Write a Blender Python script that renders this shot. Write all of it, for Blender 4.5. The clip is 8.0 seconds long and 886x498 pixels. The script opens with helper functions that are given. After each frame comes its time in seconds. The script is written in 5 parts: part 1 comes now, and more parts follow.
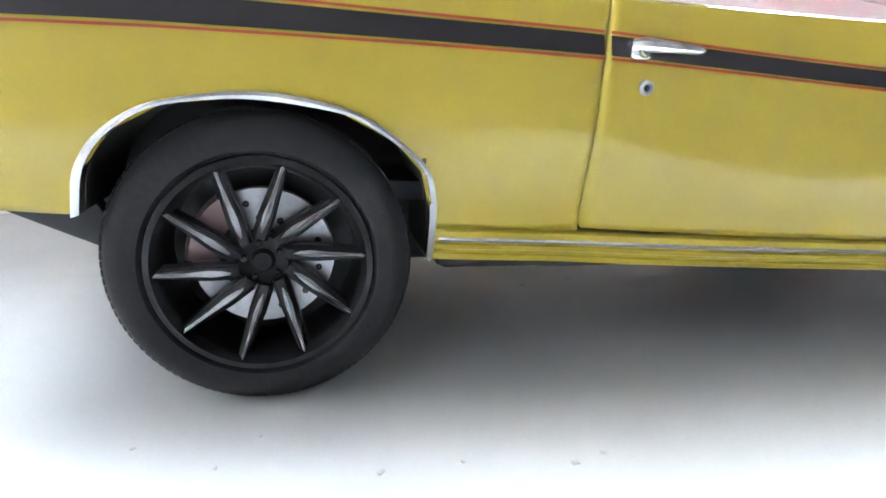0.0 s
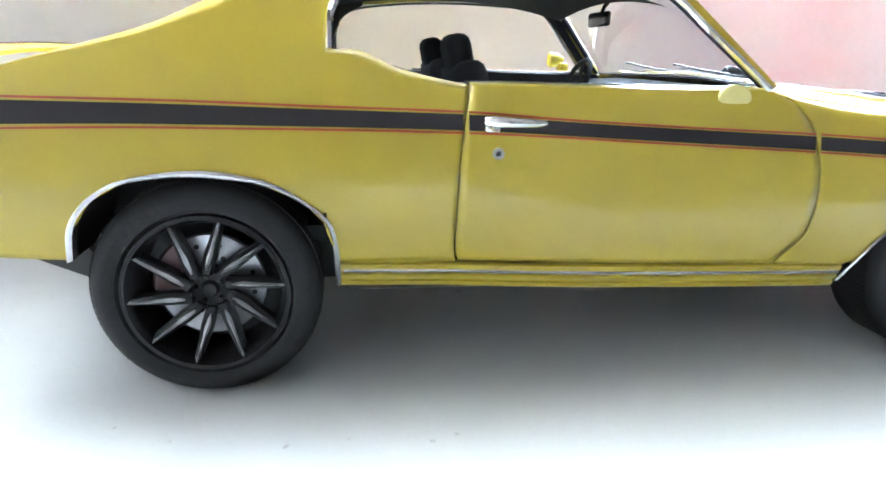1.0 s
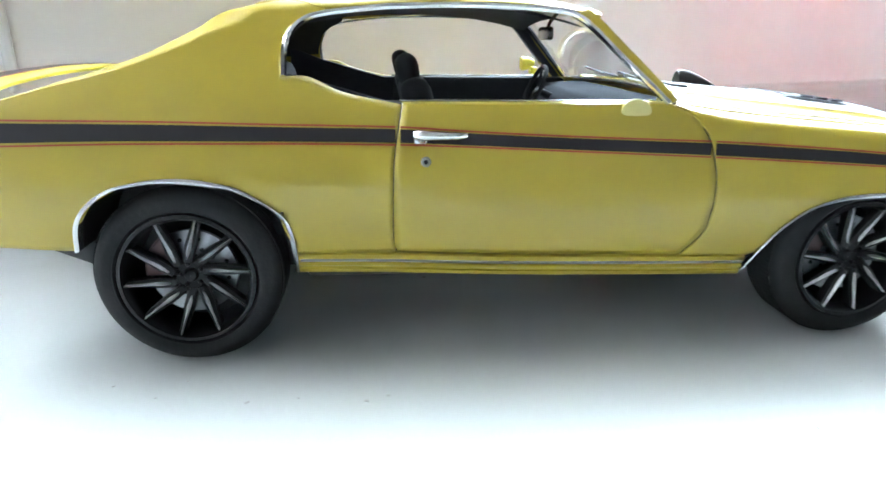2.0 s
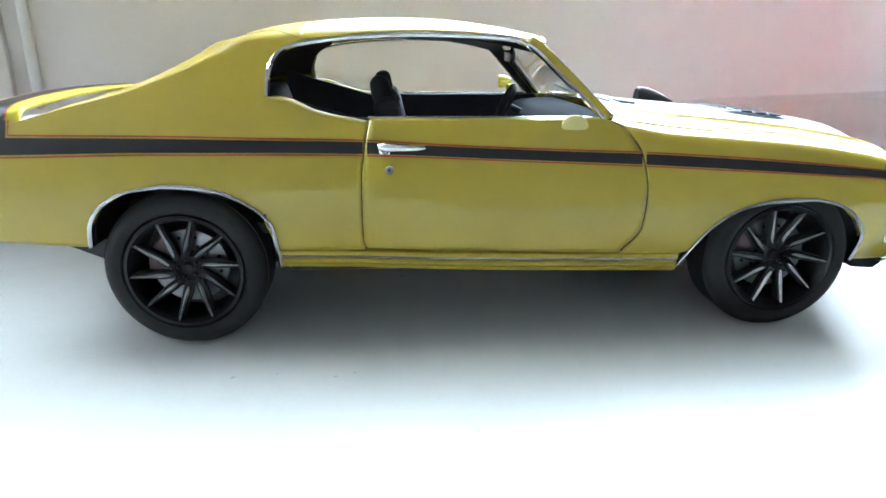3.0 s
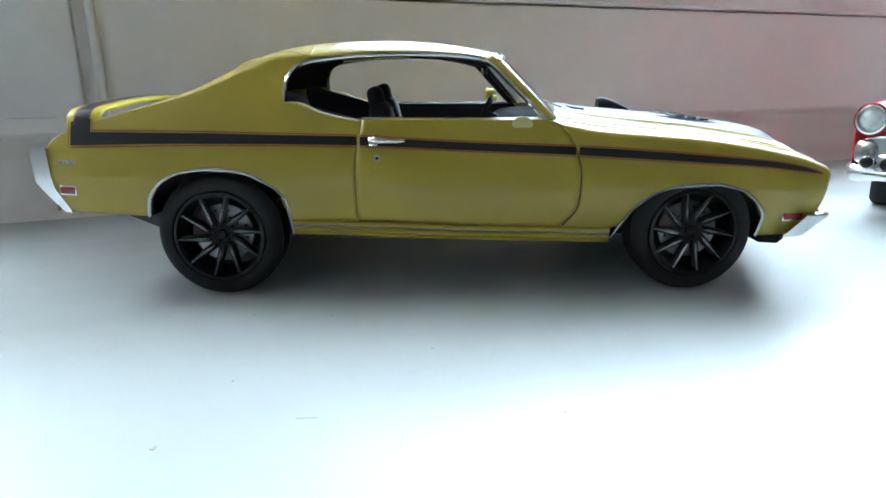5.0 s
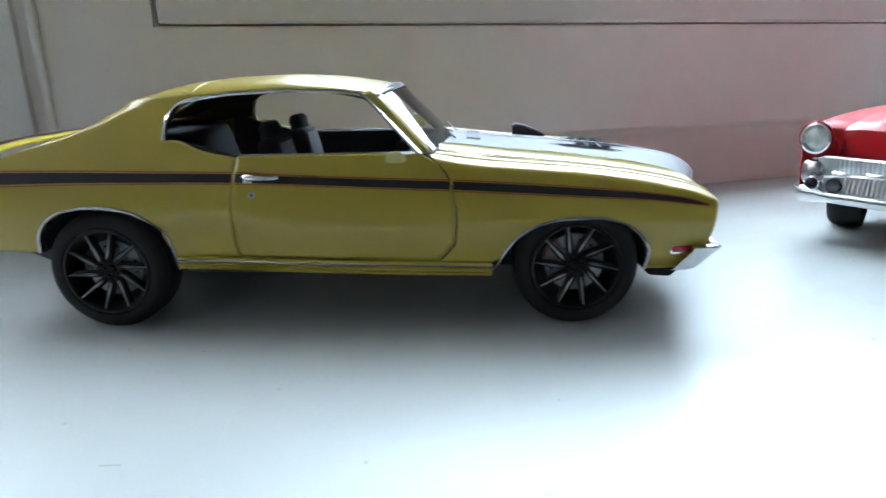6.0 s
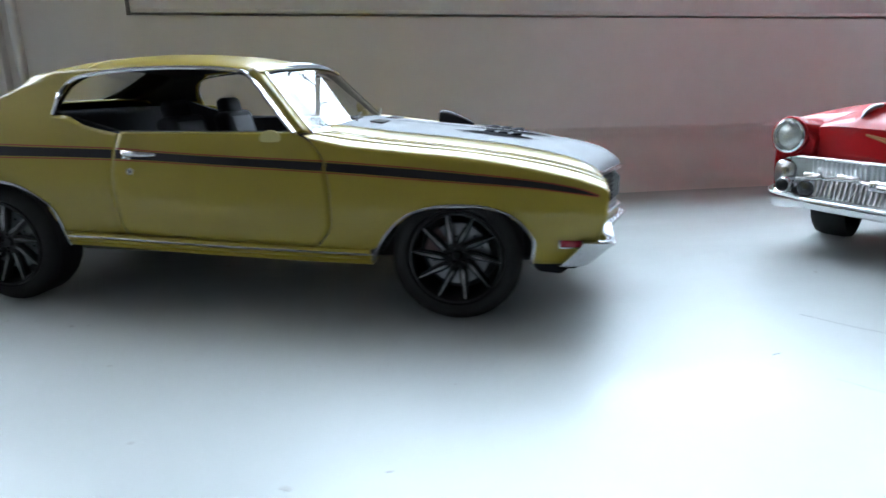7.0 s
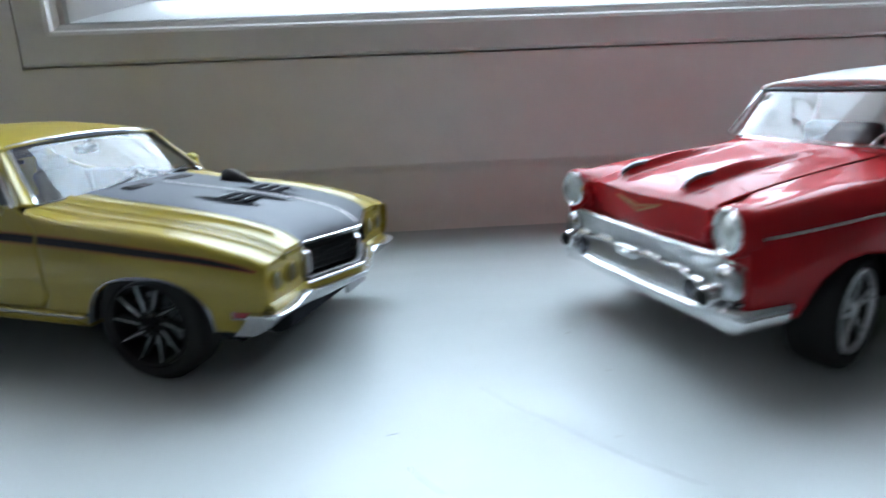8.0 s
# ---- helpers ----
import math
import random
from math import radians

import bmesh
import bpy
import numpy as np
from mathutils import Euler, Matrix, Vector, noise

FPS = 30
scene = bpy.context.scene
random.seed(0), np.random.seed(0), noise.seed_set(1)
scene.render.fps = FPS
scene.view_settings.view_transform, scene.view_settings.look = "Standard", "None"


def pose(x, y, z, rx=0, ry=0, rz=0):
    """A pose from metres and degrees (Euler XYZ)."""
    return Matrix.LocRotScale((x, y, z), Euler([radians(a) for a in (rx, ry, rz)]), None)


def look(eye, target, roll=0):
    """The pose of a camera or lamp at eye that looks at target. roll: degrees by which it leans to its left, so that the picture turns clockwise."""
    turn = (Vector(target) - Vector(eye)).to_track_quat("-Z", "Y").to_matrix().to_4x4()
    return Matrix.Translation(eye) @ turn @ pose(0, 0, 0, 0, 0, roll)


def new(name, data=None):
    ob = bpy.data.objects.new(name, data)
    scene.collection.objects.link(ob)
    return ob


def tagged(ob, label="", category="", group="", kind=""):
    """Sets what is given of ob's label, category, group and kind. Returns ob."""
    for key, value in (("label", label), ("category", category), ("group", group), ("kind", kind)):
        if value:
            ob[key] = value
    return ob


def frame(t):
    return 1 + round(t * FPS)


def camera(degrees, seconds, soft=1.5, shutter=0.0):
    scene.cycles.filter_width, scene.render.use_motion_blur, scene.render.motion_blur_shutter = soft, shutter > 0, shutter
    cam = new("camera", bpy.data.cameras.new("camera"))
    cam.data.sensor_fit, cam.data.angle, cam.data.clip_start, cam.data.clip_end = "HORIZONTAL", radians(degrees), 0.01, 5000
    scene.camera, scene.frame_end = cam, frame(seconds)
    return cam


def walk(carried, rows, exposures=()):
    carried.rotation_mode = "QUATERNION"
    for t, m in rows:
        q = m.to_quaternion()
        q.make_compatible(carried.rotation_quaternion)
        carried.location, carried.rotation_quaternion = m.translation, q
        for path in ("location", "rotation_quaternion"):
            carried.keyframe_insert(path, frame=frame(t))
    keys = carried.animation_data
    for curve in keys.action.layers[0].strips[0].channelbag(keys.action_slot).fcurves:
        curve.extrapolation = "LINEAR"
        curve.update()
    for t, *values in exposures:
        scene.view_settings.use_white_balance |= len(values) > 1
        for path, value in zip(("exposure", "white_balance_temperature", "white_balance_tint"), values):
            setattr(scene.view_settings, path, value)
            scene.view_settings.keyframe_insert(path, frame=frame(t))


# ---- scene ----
# All lengths below are those of the full-size cars; the models are 1:24.
S = 1 / 24
cam = camera(71.0, 8.0, soft=1.6, shutter=0.5)
PATH = [
    (0, (0.122, -2.447, 0.825), (0.546, -0.565, 0.298), 2.77),
    (0.5, (0.192, -2.673, 0.920), (0.609, -0.791, 0.386), 2.27),
    (1, (0.466, -2.935, 1.133), (0.771, -1.051, 0.534), 1.30),
    (1.5, (0.599, -3.160, 1.124), (0.822, -1.244, 0.595), 0.36),
    (2, (0.790, -3.335, 1.287), (0.979, -1.452, 0.638), 0.29),
    (3.5, (1.064, -3.981, 1.346), (1.176, -2.077, 0.743), -0.16),
    (4, (1.132, -4.292, 1.332), (1.228, -2.396, 0.702), -0.13),
    (5.5, (1.562, -4.560, 1.328), (1.544, -2.633, 0.791), -0.66),
    (6, (2.227, -4.478, 1.476), (2.138, -2.555, 0.934), -1.55),
    (6.5, (2.660, -4.438, 1.291), (2.488, -2.509, 0.791), -2.13),
    (7, (3.301, -4.210, 1.293), (2.993, -2.303, 0.778), -0.81),
    (7.5, (4.281, -3.935, 1.368), (3.827, -2.060, 0.839), -1.57),
    (8, (5.506, -3.758, 1.681), (4.958, -1.906, 1.162), -2.33),
]
EXPOSURES = [(0, 2.44, 6700, 20), (1.5, 2.18, 6500, 13), (3.5, 1.46, 6300, 10), (4, 1.18, 6250, 9), (5.5, 0.67, 6250, 10), (6, 0.52, 6250, 12), (6.5, 0.31, 6250, 14), (7.5, 0.10, 6250, 14), (8, 0.0, 6200, 13)]
walk(cam, [(t, look(Vector(eye) * S, Vector(target) * S, roll)) for t, eye, target, roll in PATH], EXPOSURES)
# the coupe stands a little nose-down
COUPE_POSE = Matrix.Translation((0, 0, 0.038 * S)) @ Matrix.Rotation(0.0063, 4, "Y")

# ---- light: an overcast sky outside the window behind the cars, and outside an added unseen one ----
world = bpy.data.worlds.new("sky")
scene.world = world
world.use_nodes = True
wn = world.node_tree.nodes
sky = wn.new("ShaderNodeTexSky")
sky.sky_type, sky.sun_disc = "NISHITA", False
sky.sun_elevation, sky.sun_rotation = radians(50), radians(180)
world.node_tree.links.new(sky.outputs[0], wn["Background"].inputs[0])
wn["Background"].inputs[1].default_value = 0.12


# ---- materials ----
def material(name, color, rough=0.5, metal=0.0, coat=0.0, vary=0.06, scale=60.0, bump=0.0, bump_scale=400.0, **more):
    """A principled surface with two scales of tone, and fine relief."""
    m = bpy.data.materials.new(name)
    m.use_nodes = True
    nt = m.node_tree
    b = nt.nodes["Principled BSDF"]
    b.inputs["Roughness"].default_value = rough
    b.inputs["Metallic"].default_value = metal
    b.inputs["Coat Weight"].default_value = coat
    b.inputs["Coat Roughness"].default_value = 0.06
    for key, value in more.items():
        b.inputs[key.replace("_", " ")].default_value = value
    tc = nt.nodes.new("ShaderNodeTexCoord")
    n1, n2 = nt.nodes.new("ShaderNodeTexNoise"), nt.nodes.new("ShaderNodeTexNoise")
    n1.inputs["Scale"].default_value, n2.inputs["Scale"].default_value = scale, scale * 9
    n1.inputs["Detail"].default_value = 4
    mx = nt.nodes.new("ShaderNodeMix")
    mx.inputs[0].default_value = 0.35
    nt.links.new(n1.outputs["Fac"], mx.inputs[2])
    nt.links.new(n2.outputs["Fac"], mx.inputs[3])
    ramp = nt.nodes.new("ShaderNodeValToRGB")
    ramp.color_ramp.elements[0].position, ramp.color_ramp.elements[1].position = 0.3, 0.7
    lo = [max(0, c * (1 - vary)) for c in color]
    hi = [min(1, c * (1 + vary)) for c in color]
    ramp.color_ramp.elements[0].color, ramp.color_ramp.elements[1].color = (*lo, 1), (*hi, 1)
    for n in (n1, n2):
        nt.links.new(tc.outputs["Object"], n.inputs["Vector"])
    nt.links.new(mx.outputs[0], ramp.inputs[0])
    nt.links.new(ramp.outputs[0], b.inputs["Base Color"])
    if bump:
        n3, bp = nt.nodes.new("ShaderNodeTexNoise"), nt.nodes.new("ShaderNodeBump")
        n3.inputs["Scale"].default_value = bump_scale
        n3.inputs["Detail"].default_value = 5
        bp.inputs["Strength"].default_value, bp.inputs["Distance"].default_value = bump, 0.0006
        nt.links.new(tc.outputs["Object"], n3.inputs["Vector"])
        nt.links.new(n3.outputs["Fac"], bp.inputs["Height"])
        nt.links.new(bp.outputs[0], b.inputs["Normal"])
    return m


YELLOW = material("yellow_paint", (0.394, 0.297, 0.035), 0.28, 0.03, 0.35, 0.025, 40, Coat_Roughness=0.07, Specular_IOR_Level=0.42)
RED = material("red_paint", (0.43, 0.008, 0.012), 0.5, 0.0, 0.42, 0.05, 40, Coat_Roughness=0.04, Specular_IOR_Level=0.1)
CREAM = material("white_paint", (0.8, 0.8, 0.78), 0.3, 0.0, 0.7, 0.03, 40)
BLACK = material("matte_black_paint", (0.022, 0.019, 0.021), 0.42, vary=0.15, Specular_IOR_Level=0.28)
HOODBLACK = material("satin_black_paint", (0.090, 0.098, 0.116), 0.50, vary=0.08, Specular_IOR_Level=0.38, bump=0.03, bump_scale=1500)
PIN = material("red_pinstripe_paint", (0.34, 0.052, 0.022), 0.4)
CHROME = material("chrome", (0.8, 0.8, 0.81), 0.12, 1.0, vary=0.03, bump=0.04, bump_scale=300)
DULL = material("dull_silver", (0.72, 0.72, 0.73), 0.30, 1.0, vary=0.12, scale=150)
CALIPER = material("dull_pink_grey_casting", (0.20, 0.13, 0.13), 0.4, 0.4)
DISC = material("brake_steel", (0.32, 0.32, 0.34), 0.36, 1.0, vary=0.2, scale=200)
RIMBLACK = material("gloss_black_wheel", (0.012, 0.012, 0.013), 0.3, vary=0.2, Specular_IOR_Level=0.25)
BLADE = material("machined_blade_edge", (0.78, 0.78, 0.80), 0.42, 0.7, vary=0.18, scale=220, bump=0.1, bump_scale=900)
HUB = material("matte_black_hub", (0.012, 0.012, 0.013), 0.6, vary=0.2, Specular_IOR_Level=0.2)
RUBBER = material("tyre_rubber", (0.015, 0.015, 0.016), 0.75, Specular_IOR_Level=0.3, vary=0.25, bump=0.1, bump_scale=1200)
DARK = material("underbody_black", (0.025, 0.024, 0.025), 0.6, vary=0.2)
VINYL = material("black_vinyl", (0.028, 0.029, 0.034), 0.75, vary=0.2, Specular_IOR_Level=0.25, bump=0.1, bump_scale=1500)
DASH = material("matte_black_moulding", (0.020, 0.021, 0.026), 0.9, vary=0.2, Specular_IOR_Level=0.06, bump=0.1, bump_scale=1500)
GREYVINYL = material("grey_vinyl", (0.06, 0.062, 0.070), 0.55, vary=0.15)
OLIVEVINYL = material("olive_grey_vinyl", (0.050, 0.047, 0.036), 0.7, vary=0.12, Specular_IOR_Level=0.2)
MARKER = material("red_lens", (0.35, 0.02, 0.03), 0.2, coat=0.5)
LAMP = material("clear_lens", (0.62, 0.66, 0.64), 0.15, 0.35, coat=0.8, vary=0.25, scale=300, bump=0.2, bump_scale=700)
# darker copy of the lens: the shade on the coupe's lamps is in its colour
DIMLAMP = material("shaded_lens", (0.15, 0.125, 0.045), 0.40, 0.0, coat=0.1, vary=0.25, scale=300)
LINE = material("ridge_highlight_paint", (0.80, 0.74, 0.72), 0.35, coat=0.5)
GRILLEBACK = material("tarnished_silver", (0.52, 0.54, 0.54), 0.36, 0.8, vary=0.15, scale=150)
SMOKE = material("dark_chrome", (0.16, 0.16, 0.18), 0.2, 0.9)
TRIM = material("worn_bright_trim", (0.56, 0.56, 0.57), 0.26, 1.0, vary=0.15, scale=120)
GOLD = material("gold_emblem", (0.36, 0.18, 0.075), 0.4, 0.5)
PLASTIC = material("grey_silver_paint", (0.33, 0.33, 0.34), 0.35, 0.6)
ALLOY = material("polished_alloy", (0.74, 0.74, 0.75), 0.32, 1.0, vary=0.12, scale=150)
GLUE = material("pale_glue_residue", (0.62, 0.55, 0.22), 0.6)
WING = material("yellow_plastic", (0.62, 0.52, 0.05), 0.35, coat=0.5)

GLASS = bpy.data.materials.new("clear_glass")
GLASS.use_nodes = True
_n = GLASS.node_tree.nodes
_n.remove(_n["Principled BSDF"])
_t, _g, _m, _f = (_n.new("ShaderNodeBsdf" + k) if k != "x" else _n.new("ShaderNodeMixShader") for k in ("Transparent", "Glossy", "x", "Transparent"))
_n.remove(_f)
_t.inputs[0].default_value = (0.86, 0.9, 0.92, 1)
_g.inputs["Roughness"].default_value = 0.03
_fr = _n.new("ShaderNodeLayerWeight")
_fr.inputs["Blend"].default_value = 0.5
_p, _a = _n.new("ShaderNodeMath"), _n.new("ShaderNodeMath")
_p.operation, _a.operation = "POWER", "MULTIPLY_ADD"
_p.inputs[1].default_value = 4.0
_a.inputs[1].default_value, _a.inputs[2].default_value = 0.92, 0.062
GLASS.node_tree.links.new(_fr.outputs["Facing"], _p.inputs[0])
GLASS.node_tree.links.new(_p.outputs[0], _a.inputs[0])
GLASS.node_tree.links.new(_a.outputs[0], _m.inputs[0])
GLASS.node_tree.links.new(_t.outputs[0], _m.inputs[1])
GLASS.node_tree.links.new(_g.outputs[0], _m.inputs[2])
GLASS.node_tree.links.new(_m.outputs[0], _n["Material Output"].inputs[0])

SILL = material("white_gloss_sill_paint", (0.470, 0.498, 0.493), 0.36, 0.0, 0.0, 0.025, 12, bump=0.12, bump_scale=90)
nt = SILL.node_tree                    # specks of dirt and dull scuffs in the paint
tc, vo, nz = nt.nodes.new("ShaderNodeTexCoord"), nt.nodes.new("ShaderNodeTexVoronoi"), nt.nodes.new("ShaderNodeTexNoise")
vo.inputs["Scale"].default_value, nz.inputs["Scale"].default_value = 150, 26
nz.inputs["Detail"].default_value = 6
r1, r2 = nt.nodes.new("ShaderNodeValToRGB"), nt.nodes.new("ShaderNodeValToRGB")
r1.color_ramp.elements[0].position, r1.color_ramp.elements[1].position = 0.05, 0.10
r1.color_ramp.elements[0].color, r1.color_ramp.elements[1].color = (1, 1, 1, 1), (0, 0, 0, 1)
r2.color_ramp.elements[0].position, r2.color_ramp.elements[1].position = 0.60, 0.66
both, mixc = nt.nodes.new("ShaderNodeMath"), nt.nodes.new("ShaderNodeMix")
both.operation, mixc.data_type = "MULTIPLY", "RGBA"
for n in (vo, nz):
    nt.links.new(tc.outputs["Object"], n.inputs["Vector"])
nt.links.new(vo.outputs["Distance"], r1.inputs[0])
nt.links.new(nz.outputs["Fac"], r2.inputs[0])
nt.links.new(r1.outputs[0], both.inputs[0])
nt.links.new(r2.outputs[0], both.inputs[1])
nt.links.new(both.outputs[0], mixc.inputs["Factor"])
base_in = nt.nodes["Principled BSDF"].inputs["Base Color"]
nt.links.new(base_in.links[0].from_socket, mixc.inputs["A"])
mixc.inputs["B"].default_value = (0.30, 0.28, 0.26, 1)
nt.links.new(mixc.outputs["Result"], base_in)
wear, wm = nt.nodes.new("ShaderNodeTexNoise"), nt.nodes.new("ShaderNodeMapRange")
mp = nt.nodes.new("ShaderNodeMapping")
mp.inputs["Scale"].default_value = (4, 22, 1)
wear.inputs["Scale"].default_value, wear.inputs["Detail"].default_value = 3.0, 7
nt.links.new(tc.outputs["Object"], mp.inputs["Vector"])
nt.links.new(mp.outputs[0], wear.inputs["Vector"])
wm.inputs["From Min"].default_value, wm.inputs["From Max"].default_value = 0.35, 0.70
wm.inputs["To Min"].default_value, wm.inputs["To Max"].default_value = 0.30, 0.46
nt.links.new(wear.outputs["Fac"], wm.inputs["Value"])
nt.links.new(wm.outputs["Result"], nt.nodes["Principled BSDF"].inputs["Roughness"])
WALL = material("warm_white_wall_paint", (0.92, 0.855, 0.815), 0.55, vary=0.05, scale=9, bump=0.15, bump_scale=160)
TRIMPAINT = material("white_frame_paint", (0.83, 0.785, 0.75), 0.4, vary=0.05, scale=15, bump=0.1, bump_scale=120)
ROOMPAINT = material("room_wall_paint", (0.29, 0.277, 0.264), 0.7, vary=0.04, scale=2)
CARPET = material("dark_room_floor", (0.12, 0.108, 0.098), 0.8, vary=0.2, scale=20)
CEILING = material("ceiling_paint", (0.50, 0.49, 0.47), 0.8, vary=0.03, scale=2)
SASH = material("white_window_sash", (0.86, 0.86, 0.86), 0.35, vary=0.03)


# ---- mesh helpers, in full-size metres ----
def crv(*pts):
    """A smooth curve through points of rising x."""
    xs, ys = np.array([p[0] for p in pts], float), np.array([p[1] for p in pts], float)
    d = np.diff(ys) / np.diff(xs)
    m = np.r_[d[0], np.where(d[:-1] * d[1:] > 0, 2 * d[:-1] * d[1:] / np.where(np.abs(d[:-1] + d[1:]) < 1e-12, 1, d[:-1] + d[1:]), 0), d[-1]]

    def f(x):
        x = np.clip(np.asarray(x, float), xs[0], xs[-1])
        i = np.clip(np.searchsorted(xs, x, side="right") - 1, 0, len(xs) - 2)
        h = xs[i + 1] - xs[i]
        t = (x - xs[i]) / h
        return (2 * t**3 - 3 * t**2 + 1) * ys[i] + (t**3 - 2 * t**2 + t) * h * m[i] + (3 * t**2 - 2 * t**3) * ys[i + 1] + (t**3 - t**2) * h * m[i + 1]

    return f


def resample(pts, n, bias=0.0, smooth=True):
    """n points along a polyline by length; bias 1: by its first coordinate."""
    p = np.array(pts, float)
    L = np.r_[0, np.cumsum(np.linalg.norm(np.diff(p, axis=0), axis=1))]
    L /= L[-1]
    X = (p[:, 0] - p[0, 0]) / (p[-1, 0] - p[0, 0]) if bias else L
    u = np.linspace(0, 1, n)
    key = (1 - bias) * L + bias * X
    pos = np.interp(u, key, L)
    if smooth and len(p) > 2:
        return np.stack([crv(*zip(L, p[:, k]))(pos) for k in range(p.shape[1])], 1)
    return np.stack([np.interp(pos, L, p[:, k]) for k in range(p.shape[1])], 1)


def coons(bottom, top, left, right):
    """A grid between four boundary curves: bottom and top of n points, left and right of m points."""
    n, m = len(bottom), len(left)
    u, v = np.linspace(0, 1, n)[None, :, None], np.linspace(0, 1, m)[:, None, None]
    c = (1 - v) * bottom[None] + v * top[None] + (1 - u) * left[:, None] + u * right[:, None]
    return c - ((1 - u) * (1 - v) * bottom[0] + u * (1 - v) * bottom[-1] + (1 - u) * v * top[0] + u * v * top[-1])


def relax(P, n):
    """Evens out the inside of a grid, its edges held."""
    for _ in range(n):
        P[1:-1, 1:-1] = (P[:-2, 1:-1] + P[2:, 1:-1] + P[1:-1, :-2] + P[1:-1, 2:]) / 4
    return P


def add_grid(bm, P, hint=None, wrap=False):
    """A sheet of quads over an array of places, its faces turned to the hint."""
    P = np.asarray(P, float)
    n, m = P.shape[:2]
    vs = [[bm.verts.new(P[i, j]) for j in range(m)] for i in range(n)]
    fs = []
    for i in range(n - 1):
        for j in range(m if wrap else m - 1):
            q = [vs[i][j], vs[i][(j + 1) % m], vs[i + 1][(j + 1) % m], vs[i + 1][j]]
            fs.append(bm.faces.new(q))
    if hint is not None:
        total = Vector()
        for f in fs:
            f.normal_update()
            total += f.normal * f.calc_area()
        if total.dot(Vector(hint)) < 0:
            bmesh.ops.reverse_faces(bm, faces=fs)
    return vs


def tube(bm, pts, r, n=8, flat=1.0, caps=True):
    """A bar along a polyline; flat squeezes it across."""
    pts = [Vector(p) for p in pts]
    rings = []
    for i, p in enumerate(pts):
        t = (pts[min(i + 1, len(pts) - 1)] - pts[max(i - 1, 0)]).normalized()
        a = t.cross(Vector((0, 0, 1)))
        a = a.normalized() if a.length > 0.1 else t.cross(Vector((0, 1, 0))).normalized()
        b = t.cross(a)
        rr = r[i] if isinstance(r, (list, tuple)) else r
        rings.append([p + rr * (math.cos(k) * a * flat + math.sin(k) * b) for k in np.linspace(0, 2 * math.pi, n, endpoint=False)])
    vs = add_grid(bm, np.array([[list(q) for q in ring] for ring in rings]), wrap=True)
    if caps:
        bm.faces.new(vs[0])
        bm.faces.new(vs[-1][::-1])


def lathe(bm, profile, c, axis="y", n=40, sgn=1):
    """A turned form: profile of (radius, way along the axis), closed where it meets the axis."""
    rows = []
    for r, h in profile:
        row = []
        for k in np.linspace(0, 2 * math.pi, n, endpoint=False):
            a, b = r * math.cos(k), r * math.sin(k)
            p = {"y": (a, h * sgn, b), "x": (h * sgn, a, b), "z": (a, b, h * sgn)}[axis]
            row.append([c[i] + p[i] for i in range(3)])
        rows.append(row)
    add_grid(bm, np.array(rows), wrap=True)


def slab(bm, c, size, bevel=0.0, seg=2, rot=None):
    """A block with rounded edges."""
    made = bmesh.ops.create_cube(bm, size=1)["verts"]
    m = Matrix.Translation(c) @ (rot.to_4x4() if rot is not None else Matrix()) @ Matrix.Diagonal((*size, 1))
    bmesh.ops.transform(bm, matrix=m, verts=made)
    if bevel:
        edges = list({e for v in made for e in v.link_edges})
        bmesh.ops.bevel(bm, geom=edges, offset=bevel, segments=seg, profile=0.5, affect="EDGES")


def prism(bm, outline, y0, y1, bevel=0.0):
    """A plate: an outline of (x, z) drawn out from y0 to y1."""
    a = [bm.verts.new((x, y0, z)) for x, z in outline]
    b = [bm.verts.new((x, y1, z)) for x, z in outline]
    n = len(a)
    fs = [bm.faces.new(a), bm.faces.new(b[::-1])]
    for i in range(n):
        fs.append(bm.faces.new((a[i], b[i], b[(i + 1) % n], a[(i + 1) % n])))
    bmesh.ops.recalc_face_normals(bm, faces=fs)
    if bevel:
        edges = list({e for f in fs for e in f.edges})
        bmesh.ops.bevel(bm, geom=edges, offset=bevel, segments=2, profile=0.5, affect="EDGES")


def part(name, bm, mat, parent=None, label="", solid=0.0, sharp=38, flip=False):
    """Links a bmesh as one mesh object, under a thing or a part, at model size."""
    bmesh.ops.remove_doubles(bm, verts=bm.verts, dist=0.0004)
    owner = parent.parent if parent is not None and parent.parent is not None else parent
    if owner is not None and owner.name == "model_coupe":
        for v in bm.verts:         # the coupe's short tail
            if v.co.x < -0.45:
                v.co.x = float(np.interp(v.co.x, (-1.4, -1.165, -0.90, -0.45), (-1.185, -0.976, -0.822, -0.45)))
    if owner is not None and owner.name == "model_sedan":
        for v in bm.verts:         # the sedan's short nose
            v.co.x = v.co.x if v.co.x > 0 else min(0.88 * v.co.x, v.co.x + 0.24)
    bmesh.ops.scale(bm, vec=(S, S, S), verts=bm.verts)
    if not solid and not flip:
        bmesh.ops.recalc_face_normals(bm, faces=bm.faces)
    me = bpy.data.meshes.new(name)
    bm.to_mesh(me)
    bm.free()
    me.shade_smooth()
    me.set_sharp_from_angle(angle=radians(sharp))
    me.materials.append(mat)
    ob = new(name, me)
    if solid:
        mod = ob.modifiers.new("thickness", "SOLIDIFY")
        mod.thickness, mod.offset = solid * S, -1
    if parent is not None:
        ob.parent = parent
    if label:
        ob["label"] = label
    return ob


def thing(name, label, category, group="", place=None):
    e = new(name)
    e.empty_display_size = 0.01
    if place is not None:
        e.matrix_basis = place
    return tagged(e, label, category, group)


def structure(name, bm, mat, label, category, **kw):
    return tagged(part(name, bm, mat, **kw), label, category, kind="structure")


